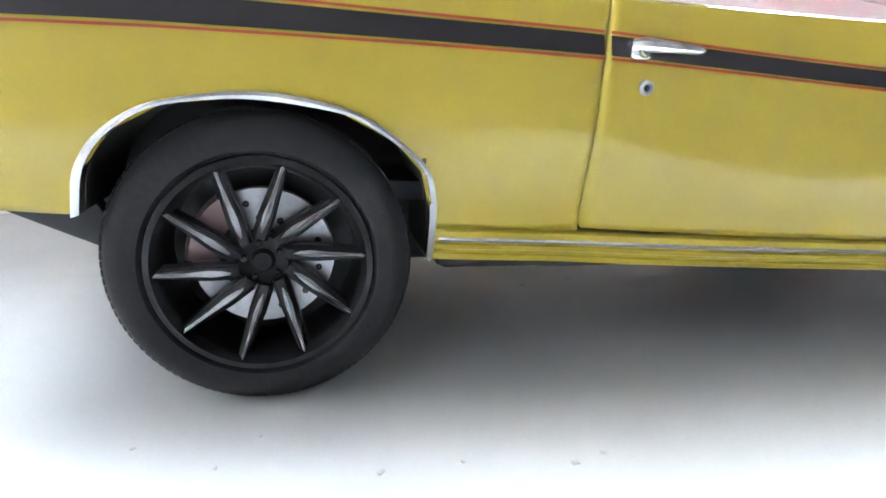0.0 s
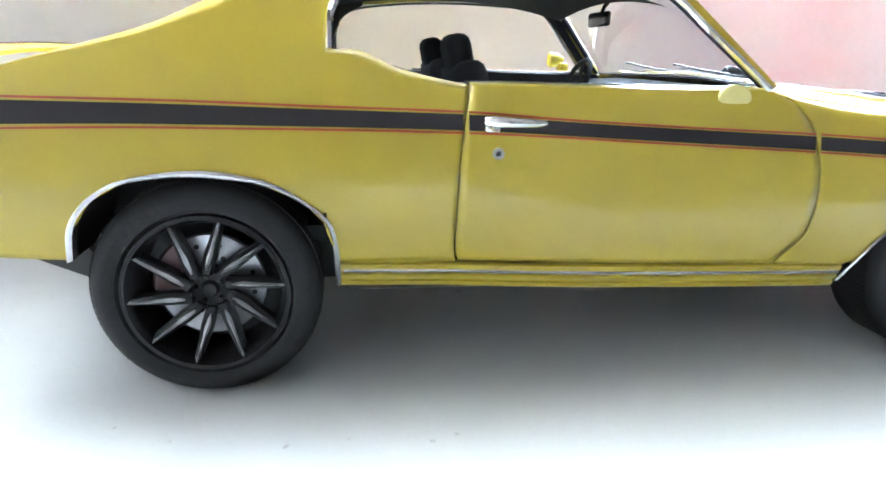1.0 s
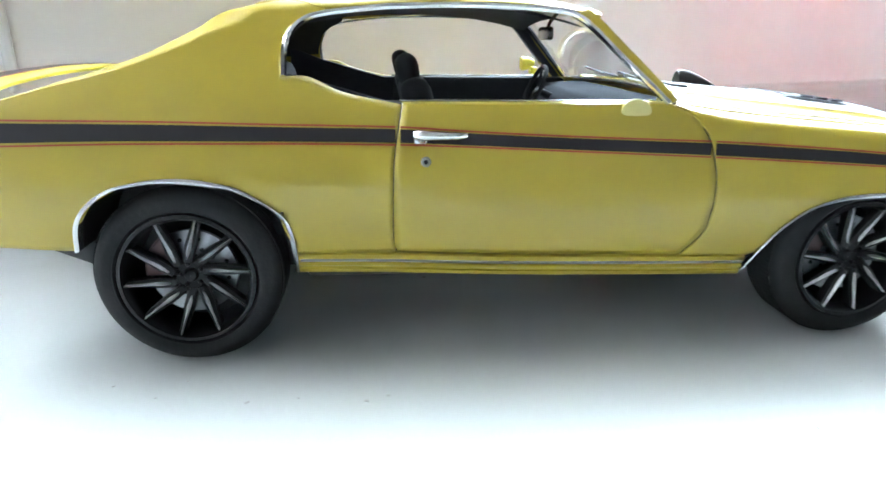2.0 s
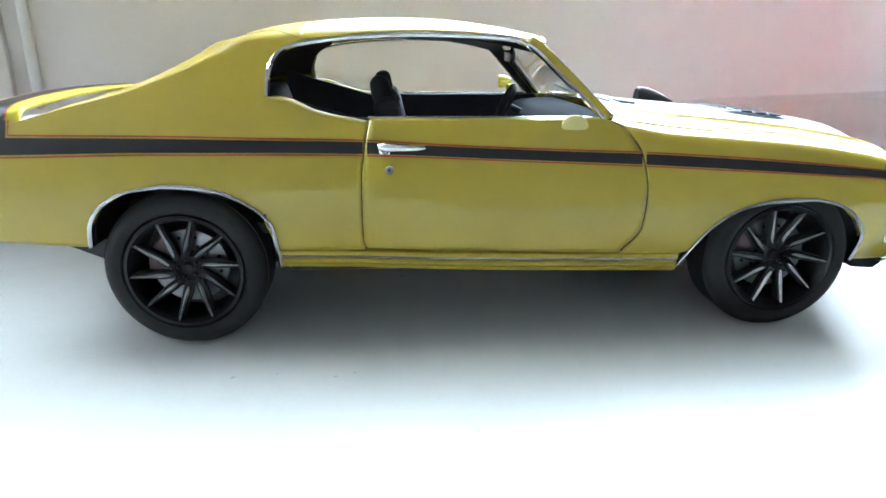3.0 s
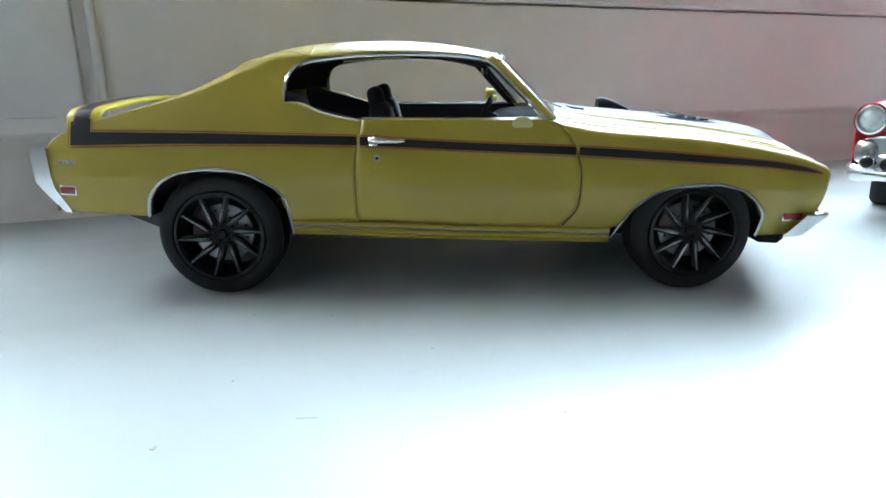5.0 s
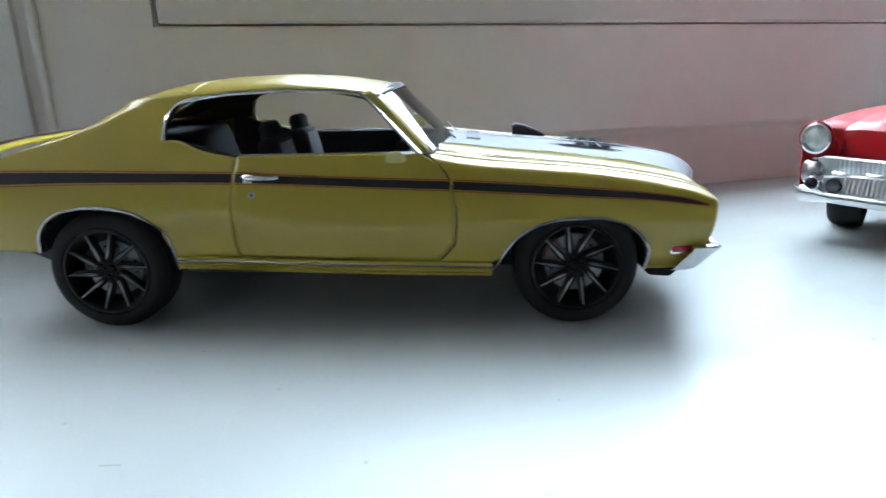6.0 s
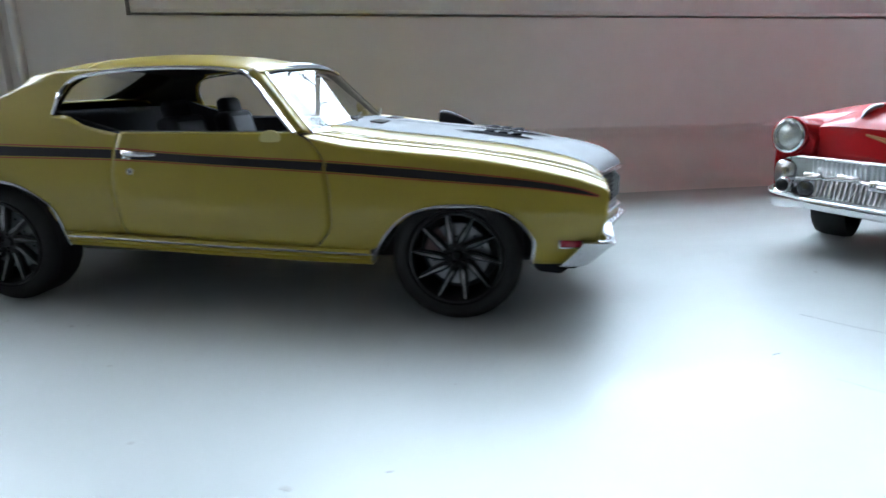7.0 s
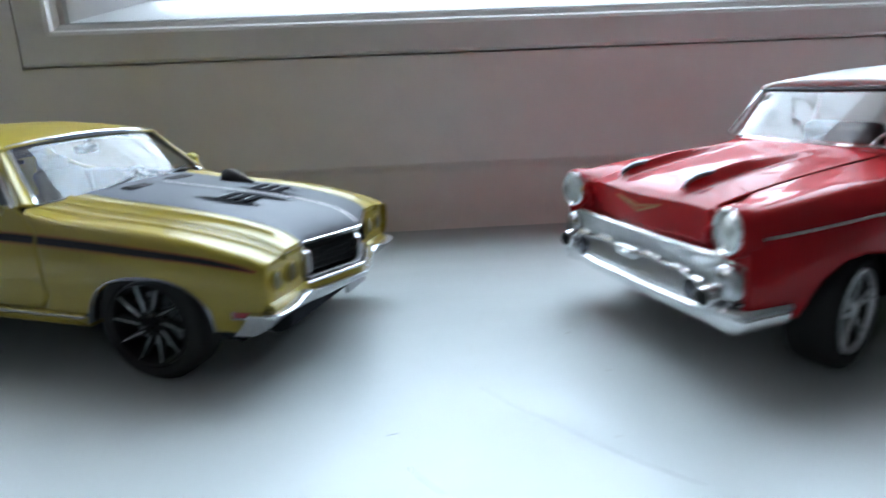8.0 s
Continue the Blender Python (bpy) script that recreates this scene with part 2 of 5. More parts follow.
# ---- the window place ----
WS = 0.357                               # how much the wall runs back per metre of x
WA = math.atan(WS)


def wall_pose():
    """Along the wall: x runs along it, y goes back into it, z up; origin below the frame's corner."""
    return Matrix.Translation(Vector((-0.736, 1.760, 0)) * S) @ Matrix.Rotation(WA, 4, "Z")


def at_wall(ob):
    ob.matrix_basis = wall_pose()
    return ob


# sill board, parallel to the wall, with a rounded front edge
bm = bmesh.new()
SD = 5.66
prof = [(0.6, 0.0)] + [(-SD + 0.09 - 0.09 * math.sin(a), -0.09 + 0.09 * math.cos(a)) for a in np.linspace(0, math.pi / 2, 9)] + [(-SD, -0.41), (-SD + 0.09, -0.5)] + [(0.6, -0.5)]
rows = [[(x, y, z) for y, z in prof] for x in np.linspace(-16, 40, 57)]
add_grid(bm, np.array(rows), hint=(0, 0, 1))
at_wall(structure("window_sill", bm, SILL, "broad glossy white painted window sill board, scuffed and dusty", "window sill"))

# back wall with the window's opening, and that of an added window at the left
OX0, OX1, OZ0, OZ1 = 0.42, 19.0, 2.43, 22.0   # opening, along the wall
bm = bmesh.new()
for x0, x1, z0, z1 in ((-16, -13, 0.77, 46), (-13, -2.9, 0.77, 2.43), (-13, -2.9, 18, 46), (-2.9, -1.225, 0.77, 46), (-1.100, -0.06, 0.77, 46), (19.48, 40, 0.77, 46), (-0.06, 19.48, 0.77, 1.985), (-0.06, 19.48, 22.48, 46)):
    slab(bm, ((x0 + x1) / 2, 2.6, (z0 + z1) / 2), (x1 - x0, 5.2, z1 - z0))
for x0, x1, z0, z1 in ((-0.06, OX0, 1.985, 22.48), (OX1, 19.48, 1.985, 22.48), (OX0, OX1, 1.985, OZ0), (OX0, OX1, OZ1, 22.48)):
    slab(bm, ((x0 + x1) / 2, 2.68, (z0 + z1) / 2), (x1 - x0, 5.04, z1 - z0))
slab(bm, (-1.16, 2.60, 23.4), (0.20, 5.0, 45.1))
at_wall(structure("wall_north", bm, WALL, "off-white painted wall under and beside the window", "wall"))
bm = bmesh.new()
slab(bm, (12, 2.6, -11), (56, 5.2, 21))
at_wall(structure("wall_under_sill", bm, ROOMPAINT, "plain painted wall below the sill", "wall"))

# the wall curves back a little just above the sill
bm = bmesh.new()
prof = [(0.30, 0.785), (0.0, 0.77), (0.012, 0.745), (0.05, 0.72), (0.13, 0.69), (0.22, 0.66), (0.27, 0.60), (0.29, 0.45), (0.28, 0.26), (0.24, 0.14), (0.15, 0.06), (0.03, 0.018), (-0.10, 0.004), (-0.20, -0.004)]
rows = [[(x, y, z) for y, z in prof] for x in np.linspace(-16, 40, 29)]
add_grid(bm, np.array(rows), hint=(0, -1, 0))
at_wall(structure("baseboard", bm, WALL, "low coved strip of wall just above the sill", "skirting", sharp=60))

# moulding round the window opening
bm = bmesh.new()
pr = [(0.0, 0.17), (0.0, -0.07), (0.03, -0.10), (0.30, -0.10), (0.34, -0.08), (0.36, -0.03), (0.42, 0.0)]
outer = [(0.0, OZ1 + 0.42), (0.0, 2.01), (19.42, 2.01), (19.42, OZ1 + 0.42)]
sx = [(1, -1), (1, 1), (-1, 1), (-1, -1)]
loops = []
for (x, z), (ix, iz) in zip(outer, sx):
    loops.append([(x + ix * d, h, z + iz * d) for d, h in pr])
loops.append(loops[0])
add_grid(bm, np.array(loops), hint=(0, -1, 0))
at_wall(structure("window_trim", bm, TRIMPAINT, "painted wooden moulding round the window", "window frame", sharp=25))

# window: white sash, pane
win = thing("window_1", "white painted wooden window, pane bright with overcast daylight", "window")
tagged(win, kind="structure")
win.matrix_basis = wall_pose()
bm = bmesh.new()
loops = []
for x, z, ix, iz in ((OX0, OZ1, 1, -1), (OX0, OZ0, 1, 1), (OX1, OZ0, -1, 1), (OX1, OZ1, -1, -1)):
    loops.append([(x + ix * 0.75 * d, h, z + iz * 0.32 * d) for d, h in ((0, 1.0), (0, 0.12), (0.08, 0.10), (0.16, 0.13), (0.92, 0.70), (1.0, 0.72), (1.0, 1.0))])
loops.append(loops[0])
add_grid(bm, np.array(loops), hint=(0, -1, 0))
slab(bm, (9.65, 0.75, (OZ0 + OZ1) / 2), (0.7, 0.5, OZ1 - OZ0 - 0.7), 0.05)
part("window_frame", bm, SASH, win, sharp=25)
for a, b in ((OX0 + 0.75, 9.3), (10.0, OX1 - 0.75)):
    bm = bmesh.new()
    add_grid(bm, np.array([[(a, 0.85, OZ0 + 0.32), (b, 0.85, OZ0 + 0.32)], [(a, 0.85, OZ1 - 0.32), (b, 0.85, OZ1 - 0.32)]]), (0, -1, 0))
    pane = part("pane", bm, GLASS, win, flip=True)
    pane.visible_shadow = False

# added window, out of view at the left, to brighten the sill there
win2 = thing("unseen_window", "unseen white window, added along the wall to light the sill from the left", "window")
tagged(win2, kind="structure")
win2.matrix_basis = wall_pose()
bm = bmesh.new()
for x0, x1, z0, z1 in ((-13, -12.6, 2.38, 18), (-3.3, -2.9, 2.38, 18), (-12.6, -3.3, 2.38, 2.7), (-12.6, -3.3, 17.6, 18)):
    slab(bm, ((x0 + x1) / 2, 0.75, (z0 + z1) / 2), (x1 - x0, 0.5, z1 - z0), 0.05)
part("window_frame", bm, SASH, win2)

# upright boards left of the window: a wide casing, a groove, and a narrow bead
bm = bmesh.new()
slab(bm, (-1.065, -0.02, 23.45), (0.075, 0.12, 45.1), 0.03, 3)
at_wall(structure("wall_bead", bm, TRIMPAINT, "thin upright painted bead beside a dark groove", "bead"))
bm = bmesh.new()
slab(bm, (-2.025, 0.02, 23.45), (1.6, 0.10, 45.1), 0.03)
at_wall(structure("casing", bm, TRIMPAINT, "pale painted upright casing board", "casing"))

# the rest of the room, behind the camera
bm = bmesh.new()
slab(bm, (12, -45, -21.9), (80, 100, 0.4))
at_wall(structure("floor", bm, CARPET, "dark carpeted room floor below the sill", "floor"))
bm = bmesh.new()
slab(bm, (12, -45, 46.2), (80, 110, 0.4))
at_wall(structure("ceiling", bm, CEILING, "plain off-white ceiling of the room", "ceiling"))
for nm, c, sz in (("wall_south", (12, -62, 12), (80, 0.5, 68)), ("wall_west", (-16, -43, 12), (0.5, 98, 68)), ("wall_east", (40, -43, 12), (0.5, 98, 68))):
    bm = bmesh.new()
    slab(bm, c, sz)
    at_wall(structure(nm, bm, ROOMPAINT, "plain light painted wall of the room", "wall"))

# overcast sky and bare branches outside
SKYMAT = bpy.data.materials.new("overcast_sky")
SKYMAT.use_nodes = True
_n = SKYMAT.node_tree.nodes
_n.remove(_n["Principled BSDF"])
_e = _n.new("ShaderNodeEmission")
_e.inputs[0].default_value = (0.76, 0.90, 1.0, 1)
_e.inputs[1].default_value = 14.0
SKYMAT.node_tree.links.new(_e.outputs[0], _n["Material Output"].inputs[0])
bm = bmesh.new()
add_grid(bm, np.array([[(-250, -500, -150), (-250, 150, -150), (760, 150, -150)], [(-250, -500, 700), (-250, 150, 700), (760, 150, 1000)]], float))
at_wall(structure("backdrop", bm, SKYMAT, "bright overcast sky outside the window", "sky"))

# a bare tree stands before the sky
BARK = material("grey_bark", (0.10, 0.085, 0.075), 0.9, vary=0.3, scale=8)
bm = bmesh.new()
rng = random.Random(5)


def branch(p, d, length, r, depth):
    q = [p]
    for k in range(3):
        d = (d + Vector((rng.uniform(-1, 1), rng.uniform(-1, 1), rng.uniform(-0.6, 1))) * 0.22).normalized()
        q.append(q[-1] + d * length / 3)
    tube(bm, q, [r, r * 0.88, r * 0.76, r * 0.62], 5, caps=False)
    if depth:
        for k in range(3 if depth > 1 else 4):
            side_way = Vector((rng.uniform(-1, 1), rng.uniform(-0.8, 0.8), rng.uniform(-0.2, 0.9)))
            branch(q[rng.choice((1, 2, 3, 3))], (d * 0.7 + side_way).normalized(), length * rng.uniform(0.55, 0.8), r * 0.62, depth - 1)


branch(Vector((14, 80, -60)), Vector((0, 0, 1)), 80, 1.6, 0)
for a in (-1.1, -0.7, -0.2, 0.3, 0.8, 1.2):
    branch(Vector((14, 80, 15)), Vector((math.sin(a), -0.1, math.cos(a))), 58, 0.75, 4)
tree = thing("tree", "bare dark branched tree against the overcast sky", "tree")
tree.matrix_basis = wall_pose()
part("branches", bm, BARK, tree)


# ---- the yellow coupe ----
WB = 2.845
hw = crv((-1.3, 0.86), (-0.9, 0.925), (-0.4, 0.965), (0.3, 0.975), (1.5, 0.975), (2.8, 0.972), (3.3, 0.957), (3.55, 0.935), (3.72, 0.905))
off = crv((0.2, -0.10), (0.27, -0.075), (0.33, -0.055), (0.40, -0.036), (0.52, -0.012), (0.60, 0.0), (0.655, 0.0), (0.80, -0.014), (0.9, -0.034), (1.0, -0.07), (1.1, -0.12), (1.2, -0.18), (1.40, -0.29))


def side(x, z):
    """Half width of the coupe's flank."""
    z = np.asarray(z, float)
    wave = crv((-1.3, 0.02), (-0.5, 0.04), (0.2, 0.085), (0.75, 0.10), (1.05, 0.045), (1.5, 0.0), (2.0, 0.01), (2.4, 0.03), (3.7, 0.02))(x)
    low = np.clip((0.92 - z) / 0.22, 0, 1)
    return hw(x) + off(z - wave * low * low * (3 - 2 * low))


def flank(P2, s, lift=0.0):
    """Places on the flank of side s from an array of (x, z)."""
    P2 = np.asarray(P2, float)
    return np.stack([P2[..., 0], s * (side(P2[..., 0], P2[..., 1]) + lift), P2[..., 1]], -1)


REAR_ARCH = [(-0.388, 0.450), (-0.368, 0.552), (-0.302, 0.645), (-0.190, 0.706), (-0.010, 0.728), (0.188, 0.706), (0.324, 0.638), (0.403, 0.556), (0.424, 0.45), (0.428, 0.330)]
FRONT_ARCH = [(2.350, 0.275), (2.366, 0.300), (2.41, 0.388), (2.481, 0.493), (2.609, 0.592), (2.761, 0.629), (2.954, 0.636), (3.108, 0.601), (3.215, 0.52), (3.262, 0.43), (3.25, 0.311)]
ZF = crv((1.95, 1.012), (2.1, 1.0), (2.445, 0.957), (2.76, 0.926), (3.1, 0.886), (3.38, 0.840), (3.56, 0.790), (3.66, 0.745), (3.70, 0.720))
ZC = crv((1.9, 1.06), (2.1, 1.045), (2.4, 1.015), (2.74, 0.986), (3.12, 0.950), (3.40, 0.912), (3.60, 0.872), (3.70, 0.836), (3.77, 0.792), (3.81, 0.748))
ZE = crv((1.95, 1.004), (2.108, 0.973), (2.24, 0.952), (2.566, 0.925), (2.89, 0.898), (3.2, 0.853), (3.354, 0.822), (3.508, 0.786), (3.65, 0.735))   # shoulder of the front wing
HE = 0.69                              # half width of the bonnet
DZ = crv((-1.2, 0.86), (-1.12, 0.90), (-1.0, 0.93), (-0.9, 0.945), (-0.58, 1.00), (-0.25, 1.09), (0.1, 1.165))   # deck at its edge
SIL = crv((-1.0, 0.945), (-0.89, 0.965), (-0.58, 1.035), (-0.25, 1.13), (-0.13, 1.172), (0.01, 1.238), (0.167, 1.315), (0.287, 1.360), (0.45, 1.390), (0.56, 1.398), (0.60, 1.400))
SIY = crv((-1.0, 0.80), (-0.58, 0.775), (-0.25, 0.745), (0.01, 0.70), (0.167, 0.665), (0.287, 0.63), (0.45, 0.59), (0.60, 0.56))

coupe = thing("model_coupe", "mustard-yellow die-cast muscle coupe with black stripe, on the white sill", "model car", place=COUPE_POSE)

RC = crv((0.24, 1.375), (0.43, 1.428), (0.73, 1.462), (1.0, 1.470), (1.3, 1.456), (1.53, 1.42), (1.70, 1.378))
RE = crv((0.24, 1.335), (0.30, 1.345), (0.43, 1.350), (0.575, 1.354), (0.645, 1.357), (0.863, 1.378), (1.132, 1.386), (1.374, 1.380), (1.58, 1.360), (1.70, 1.340))


def crown(x, y):
    """Height of the roof skin."""
    ye, ze = side(x, RE(x)) - 0.006, RE(x)
    return ze + (RC(x) - ze) * (1 - np.clip(np.abs(y) / ye, 0, 1) ** 2.8) ** 0.62


def belt(x):
    """Height of the line where the quarter panel meets the sail panel and the side window."""
    return crv((-1.0, 0.925), (-0.6, 0.995), (0.0, 1.075), (0.42, 1.105), (0.485, 1.108), (0.646, 1.050), (0.865, 1.006))(x)


for s in (-1, 1):
    # rear quarter and sail panel
    bm = bmesh.new()
    n, m = 110, 26
    bot = resample([(-0.985, 0.475), (-0.77, 0.466), *REAR_ARCH[:-1], (0.437, 0.406), (0.60, 0.408), (0.835, 0.412)], n, 0.55, smooth=False)
    tx = np.interp(np.linspace(0, 1, n), [0, 1], [-0.93, 0.864])
    top = np.stack([tx, belt(tx)], 1)
    left = resample([(-0.985, 0.475), (-1.13, 0.60), (-1.165, 0.754), (-1.158, 0.84), (-1.10, 0.885), (-1.0, 0.922), (-0.93, belt(-0.93))], m)
    right = resample([(0.835, 0.412), (0.824, 0.50), (0.828, 0.76), (0.864, belt(0.864))], m)
    add_grid(bm, flank(coons(bot, top, left, right), s), (0, s, 0))
    # sail panel, up to the roof
    xs = tx[tx <= 0.425]
    f = np.sin(np.linspace(0, 1, 19) * math.pi / 2)[:, None]
    u = np.linspace(0, 1, len(xs))[None]
    xt = np.interp(xs, [-0.93, xs[-1]], [-0.93, 0.562])
    k = np.clip((xt - 0.10) / 0.22, 0, 1)
    zt = SIL(xt) * (1 - k) + crown(np.maximum(xt, 0.25), SIY(xt)) * k
    zl = belt(xs)
    bow = crv((0, 0.0), (0.28, -0.041), (0.55, -0.045), (0.72, -0.005), (0.81, 0.040), (1.0, 0.0))
    gx = xs + (xt - xs) * f + bow(f) * u**4
    gz = zl + (zt - zl) * f
    w = np.clip((f - 0.72) / 0.28, 0, 1) ** 1.6
    gy = side(gx, gz) * (1 - w) + SIY(xt) * w
    over = np.maximum(gx, 0.24)             # towards the roof it follows the roof's own skin
    ze, zc = RE(over), RC(over)
    rise = np.clip((gz - ze) / (zc - ze), 0, 1) ** (1 / 0.62)
    skin = np.where(gz > ze, (side(over, ze) - 0.006) * (1 - rise) ** (1 / 2.8), side(gx, gz) - 0.006 * np.clip((gz - 1.2) / 0.15, 0, 1))
    k = np.clip((gx - 0.10) / 0.22, 0, 1)
    gy = gy * (1 - k) + skin * k
    g = np.stack([gx, s * gy, gz], -1)
    add_grid(bm, g, (0, s, 0.3))
    part("quarter_panel", bm, YELLOW, coupe, solid=0.018)
    bm = bmesh.new()
    add_grid(bm, g[2:, g.shape[1] // 2:] * np.array([1, 1, 0.996]) - np.array([0.004, s * 0.045, 0.012]), (0, -s, 0))
    part("sail_trim", bm, OLIVEVINYL, coupe, "dark inner trim of the rear pillar")

    # door
    bm = bmesh.new()
    bot = resample([(0.846, 0.420), (1.4, 0.400), (2.044, 0.380)], 40)
    top = resample([(0.872, 1.006), (1.4, 1.006), (1.945, 1.010)], 40)
    left = resample([(0.843, 0.420), (0.831, 0.449), (0.829, 0.55), (0.833, 0.76), (0.856, 0.93), (0.870, 1.006)], 30)
    right = resample([(2.044, 0.380), (2.137, 0.515), (2.142, 0.67), (2.113, 0.839), (2.080, 0.905), (2.030, 0.965), (1.945, 1.010)], 30)
    g = flank(coons(bot, top, left, right), s)
    lip = g[-1] + np.array([0, -s * 0.035, 0.004])
    g = np.concatenate([g, [g[-1] + np.array([0, -s * 0.02, 0.008])], [lip], [lip + np.array([0, 0, -0.06])]])
    add_grid(bm, g, (0, s, 0))
    door = part("door", bm, YELLOW, coupe, solid=0.018)
    bm = bmesh.new()
    yh = float(side(1.02, 0.895))
    tube(bm, [(0.913, s * (yh + 0.012), 0.897), (0.938, s * (yh + 0.030), 0.898), (1.008, s * (yh + 0.034), 0.896), (1.078, s * (yh + 0.028), 0.894), (1.113, s * (yh + 0.008), 0.893)], [0.015, 0.019, 0.015, 0.013, 0.010], 10, flat=0.8)
    slab(bm, (0.935, s * (yh + 0.008), 0.880), (0.055, 0.030, 0.040), 0.012, 3)
    lathe(bm, [(0.001, 0.036), (0.012, 0.035), (0.017, 0.028), (0.018, 0.0)], (0.940, s * yh, 0.884), "y", 16, s)
    part("door_handle", bm, CHROME, door, "chrome door handle")
    bm = bmesh.new()
    lathe(bm, [(0.009, 0.002), (0.010, 0.010), (0.014, 0.012), (0.019, 0.008), (0.021, -0.01)], (0.955, s * side(0.955, 0.795), 0.795), "y", 20, s)
    part("door_lock", bm, PLASTIC, door, "round silver lock")
    bm = bmesh.new()
    lathe(bm, [(0.001, 0.003), (0.0095, 0.003), (0.0095, -0.004)], (0.955, s * side(0.955, 0.795), 0.795), "y", 16, s)
    slab(bm, (0.955, s * (side(0.955, 0.795) + 0.004), 0.795), (0.003, 0.004, 0.010))
    part("keyhole", bm, SMOKE, door)

    # front wing panel
    bm = bmesh.new()
    bot = resample([(2.052, 0.374), (2.20, 0.362), (2.332, 0.356), *FRONT_ARCH[2:], (3.33, 0.310), (3.465, 0.312)], 90, 0.5, smooth=False)
    txs = np.linspace(2.068, 3.648, 90)
    top = np.stack([txs, ZE(txs) - 0.050], 1)
    left = resample([(2.052, 0.374), (2.144, 0.515), (2.149, 0.67), (2.121, 0.839), (2.090, 0.905), tuple(top[0])], 26)
    right = resample([(3.465, 0.312), (3.548, 0.40), (3.612, 0.47), (3.640, 0.56), tuple(top[-1])], 26)
    g = flank(relax(coons(bot, top, left, right), 60), s)
    rows = [*g]
    for t in np.linspace(0, 1, 9)[1:]:
        xr = np.linspace(2.068 - 0.100 * t, 3.648, 90)
        z0, z2 = ZE(xr) - 0.050, ZE(xr) + 0.002
        y0, y2 = side(xr, z0), hw(xr) - 0.112
        yb = (1 - t) ** 2 * y0 + 2 * t * (1 - t) * (y0 - 0.010) + t * t * y2
        zb = (1 - t) ** 2 * z0 + 2 * t * (1 - t) * (z2 + 0.006) + t * t * z2
        rows.append(np.stack([xr, s * yb, zb], 1))
    yh = HE + 0.012
    rise = ZF(xr) + 0.004 - z2
    for t, d in ((0.10, 0.003), (0.28, 0.002), (0.33, -0.005), (0.39, -0.005), (0.44, 0.003), (0.58, 0.006), (0.72, 0.002), (0.78, -0.005), (0.84, -0.005), (0.90, 0.003), (1.0, 0.002)):
        rows.append(np.stack([xr, s * (y2 + (yh - y2) * t), z2 + d + rise * t], 1))
    rows.append(rows[-1] + np.array([0, 0, -0.05]))
    add_grid(bm, np.array(rows), (0, s, 0.4))
    part("front_fender", bm, YELLOW, coupe, solid=0.006)

    # sill panel below the door, with bright strip and grooves
    bm = bmesh.new()
    xs = np.linspace(0.430, 2.35, 30)
    zt, zb = 0.417 - 0.0255 * (xs - 0.44), 0.328 - 0.030 * (xs - 0.44)
    prof = [(-0.05, -0.03), (0.0, 0.004), (0.06, 0.012), (0.30, 0.012), (0.36, 0.002), (0.44, 0.002), (0.50, 0.012), (0.62, 0.012), (0.68, 0.002), (0.76, 0.002), (0.82, 0.010), (1.0, 0.008), (1.06, -0.03)]
    rows = [np.stack([xs, s * (side(xs, zt + (zb - zt) * v) + d), zt + (zb - zt) * v], 1) for v, d in prof]
    rows.append(rows[-1] * np.array([1, 0.85, 1]))
    add_grid(bm, np.array(rows), (0, s, 0))
    part("rocker_panel", bm, YELLOW, coupe, solid=0.01)
    bm = bmesh.new()
    xs = np.linspace(0.450, 2.342, 20)
    zt = 0.389 - 0.027 * (xs - 0.44)
    tube(bm, np.stack([xs, s * (side(xs, zt) + 0.012), zt], 1), 0.007, 6)
    part("rocker_trim", bm, CHROME, coupe, "thin chrome strip")

    # bright lips of the wheel arches
    for arch in (REAR_ARCH, FRONT_ARCH[1:]):
        bm = bmesh.new()
        p = resample(arch, 44)
        c = p.mean(0)
        inn = p - (p - c) / np.linalg.norm(p - c, axis=1)[:, None] * 0.004
        out = p + (p - c) / np.linalg.norm(p - c, axis=1)[:, None] * 0.016
        mid = (inn + out) / 2
        A, B, C = flank(inn, s, -0.03), flank(inn, s, 0.012), flank(mid, s, 0.016)
        D, E = flank(out, s, 0.012), flank(out, s, -0.004)
        add_grid(bm, np.array([A, B, C, D, E]), (0, s, 0))
        part("wheel_arch_trim", bm, TRIM, coupe, "chrome wheel arch lip", flip=True)
        # dark liner over the wheel
        bm = bmesh.new()
        a1 = np.stack([p[:, 0], s * (side(p[:, 0], p[:, 1]) - 0.025), p[:, 1]], 1)
        a2 = a1.copy()
        a2[:, 1] = s * 0.55
        add_grid(bm, np.array([a1, a2]))
        add_grid(bm, np.array([a2, [[q[0], s * 0.55, 0.28] for q in a2]]))
        part("wheel_liner", bm, DARK, coupe)

    # black stripe between red pinstripes
    UP = crv((-0.93, 0.951), (-0.559, 0.953), (-0.078, 0.950), (0.375, 0.940), (0.846, 0.930), (1.128, 0.913), (1.449, 0.897), (1.829, 0.882), (2.11, 0.872), (2.552, 0.846), (2.865, 0.822), (3.2, 0.789), (3.36, 0.768), (3.50, 0.740), (3.60, 0.706))
    LO = crv((-0.93, 0.848), (-0.57, 0.856), (-0.085, 0.864), (0.369, 0.863), (0.844, 0.857), (1.128, 0.847), (1.45, 0.832), (1.832, 0.815), (2.114, 0.802), (2.559, 0.777), (2.873, 0.758), (3.207, 0.738), (3.36, 0.723), (3.50, 0.705), (3.60, 0.693))
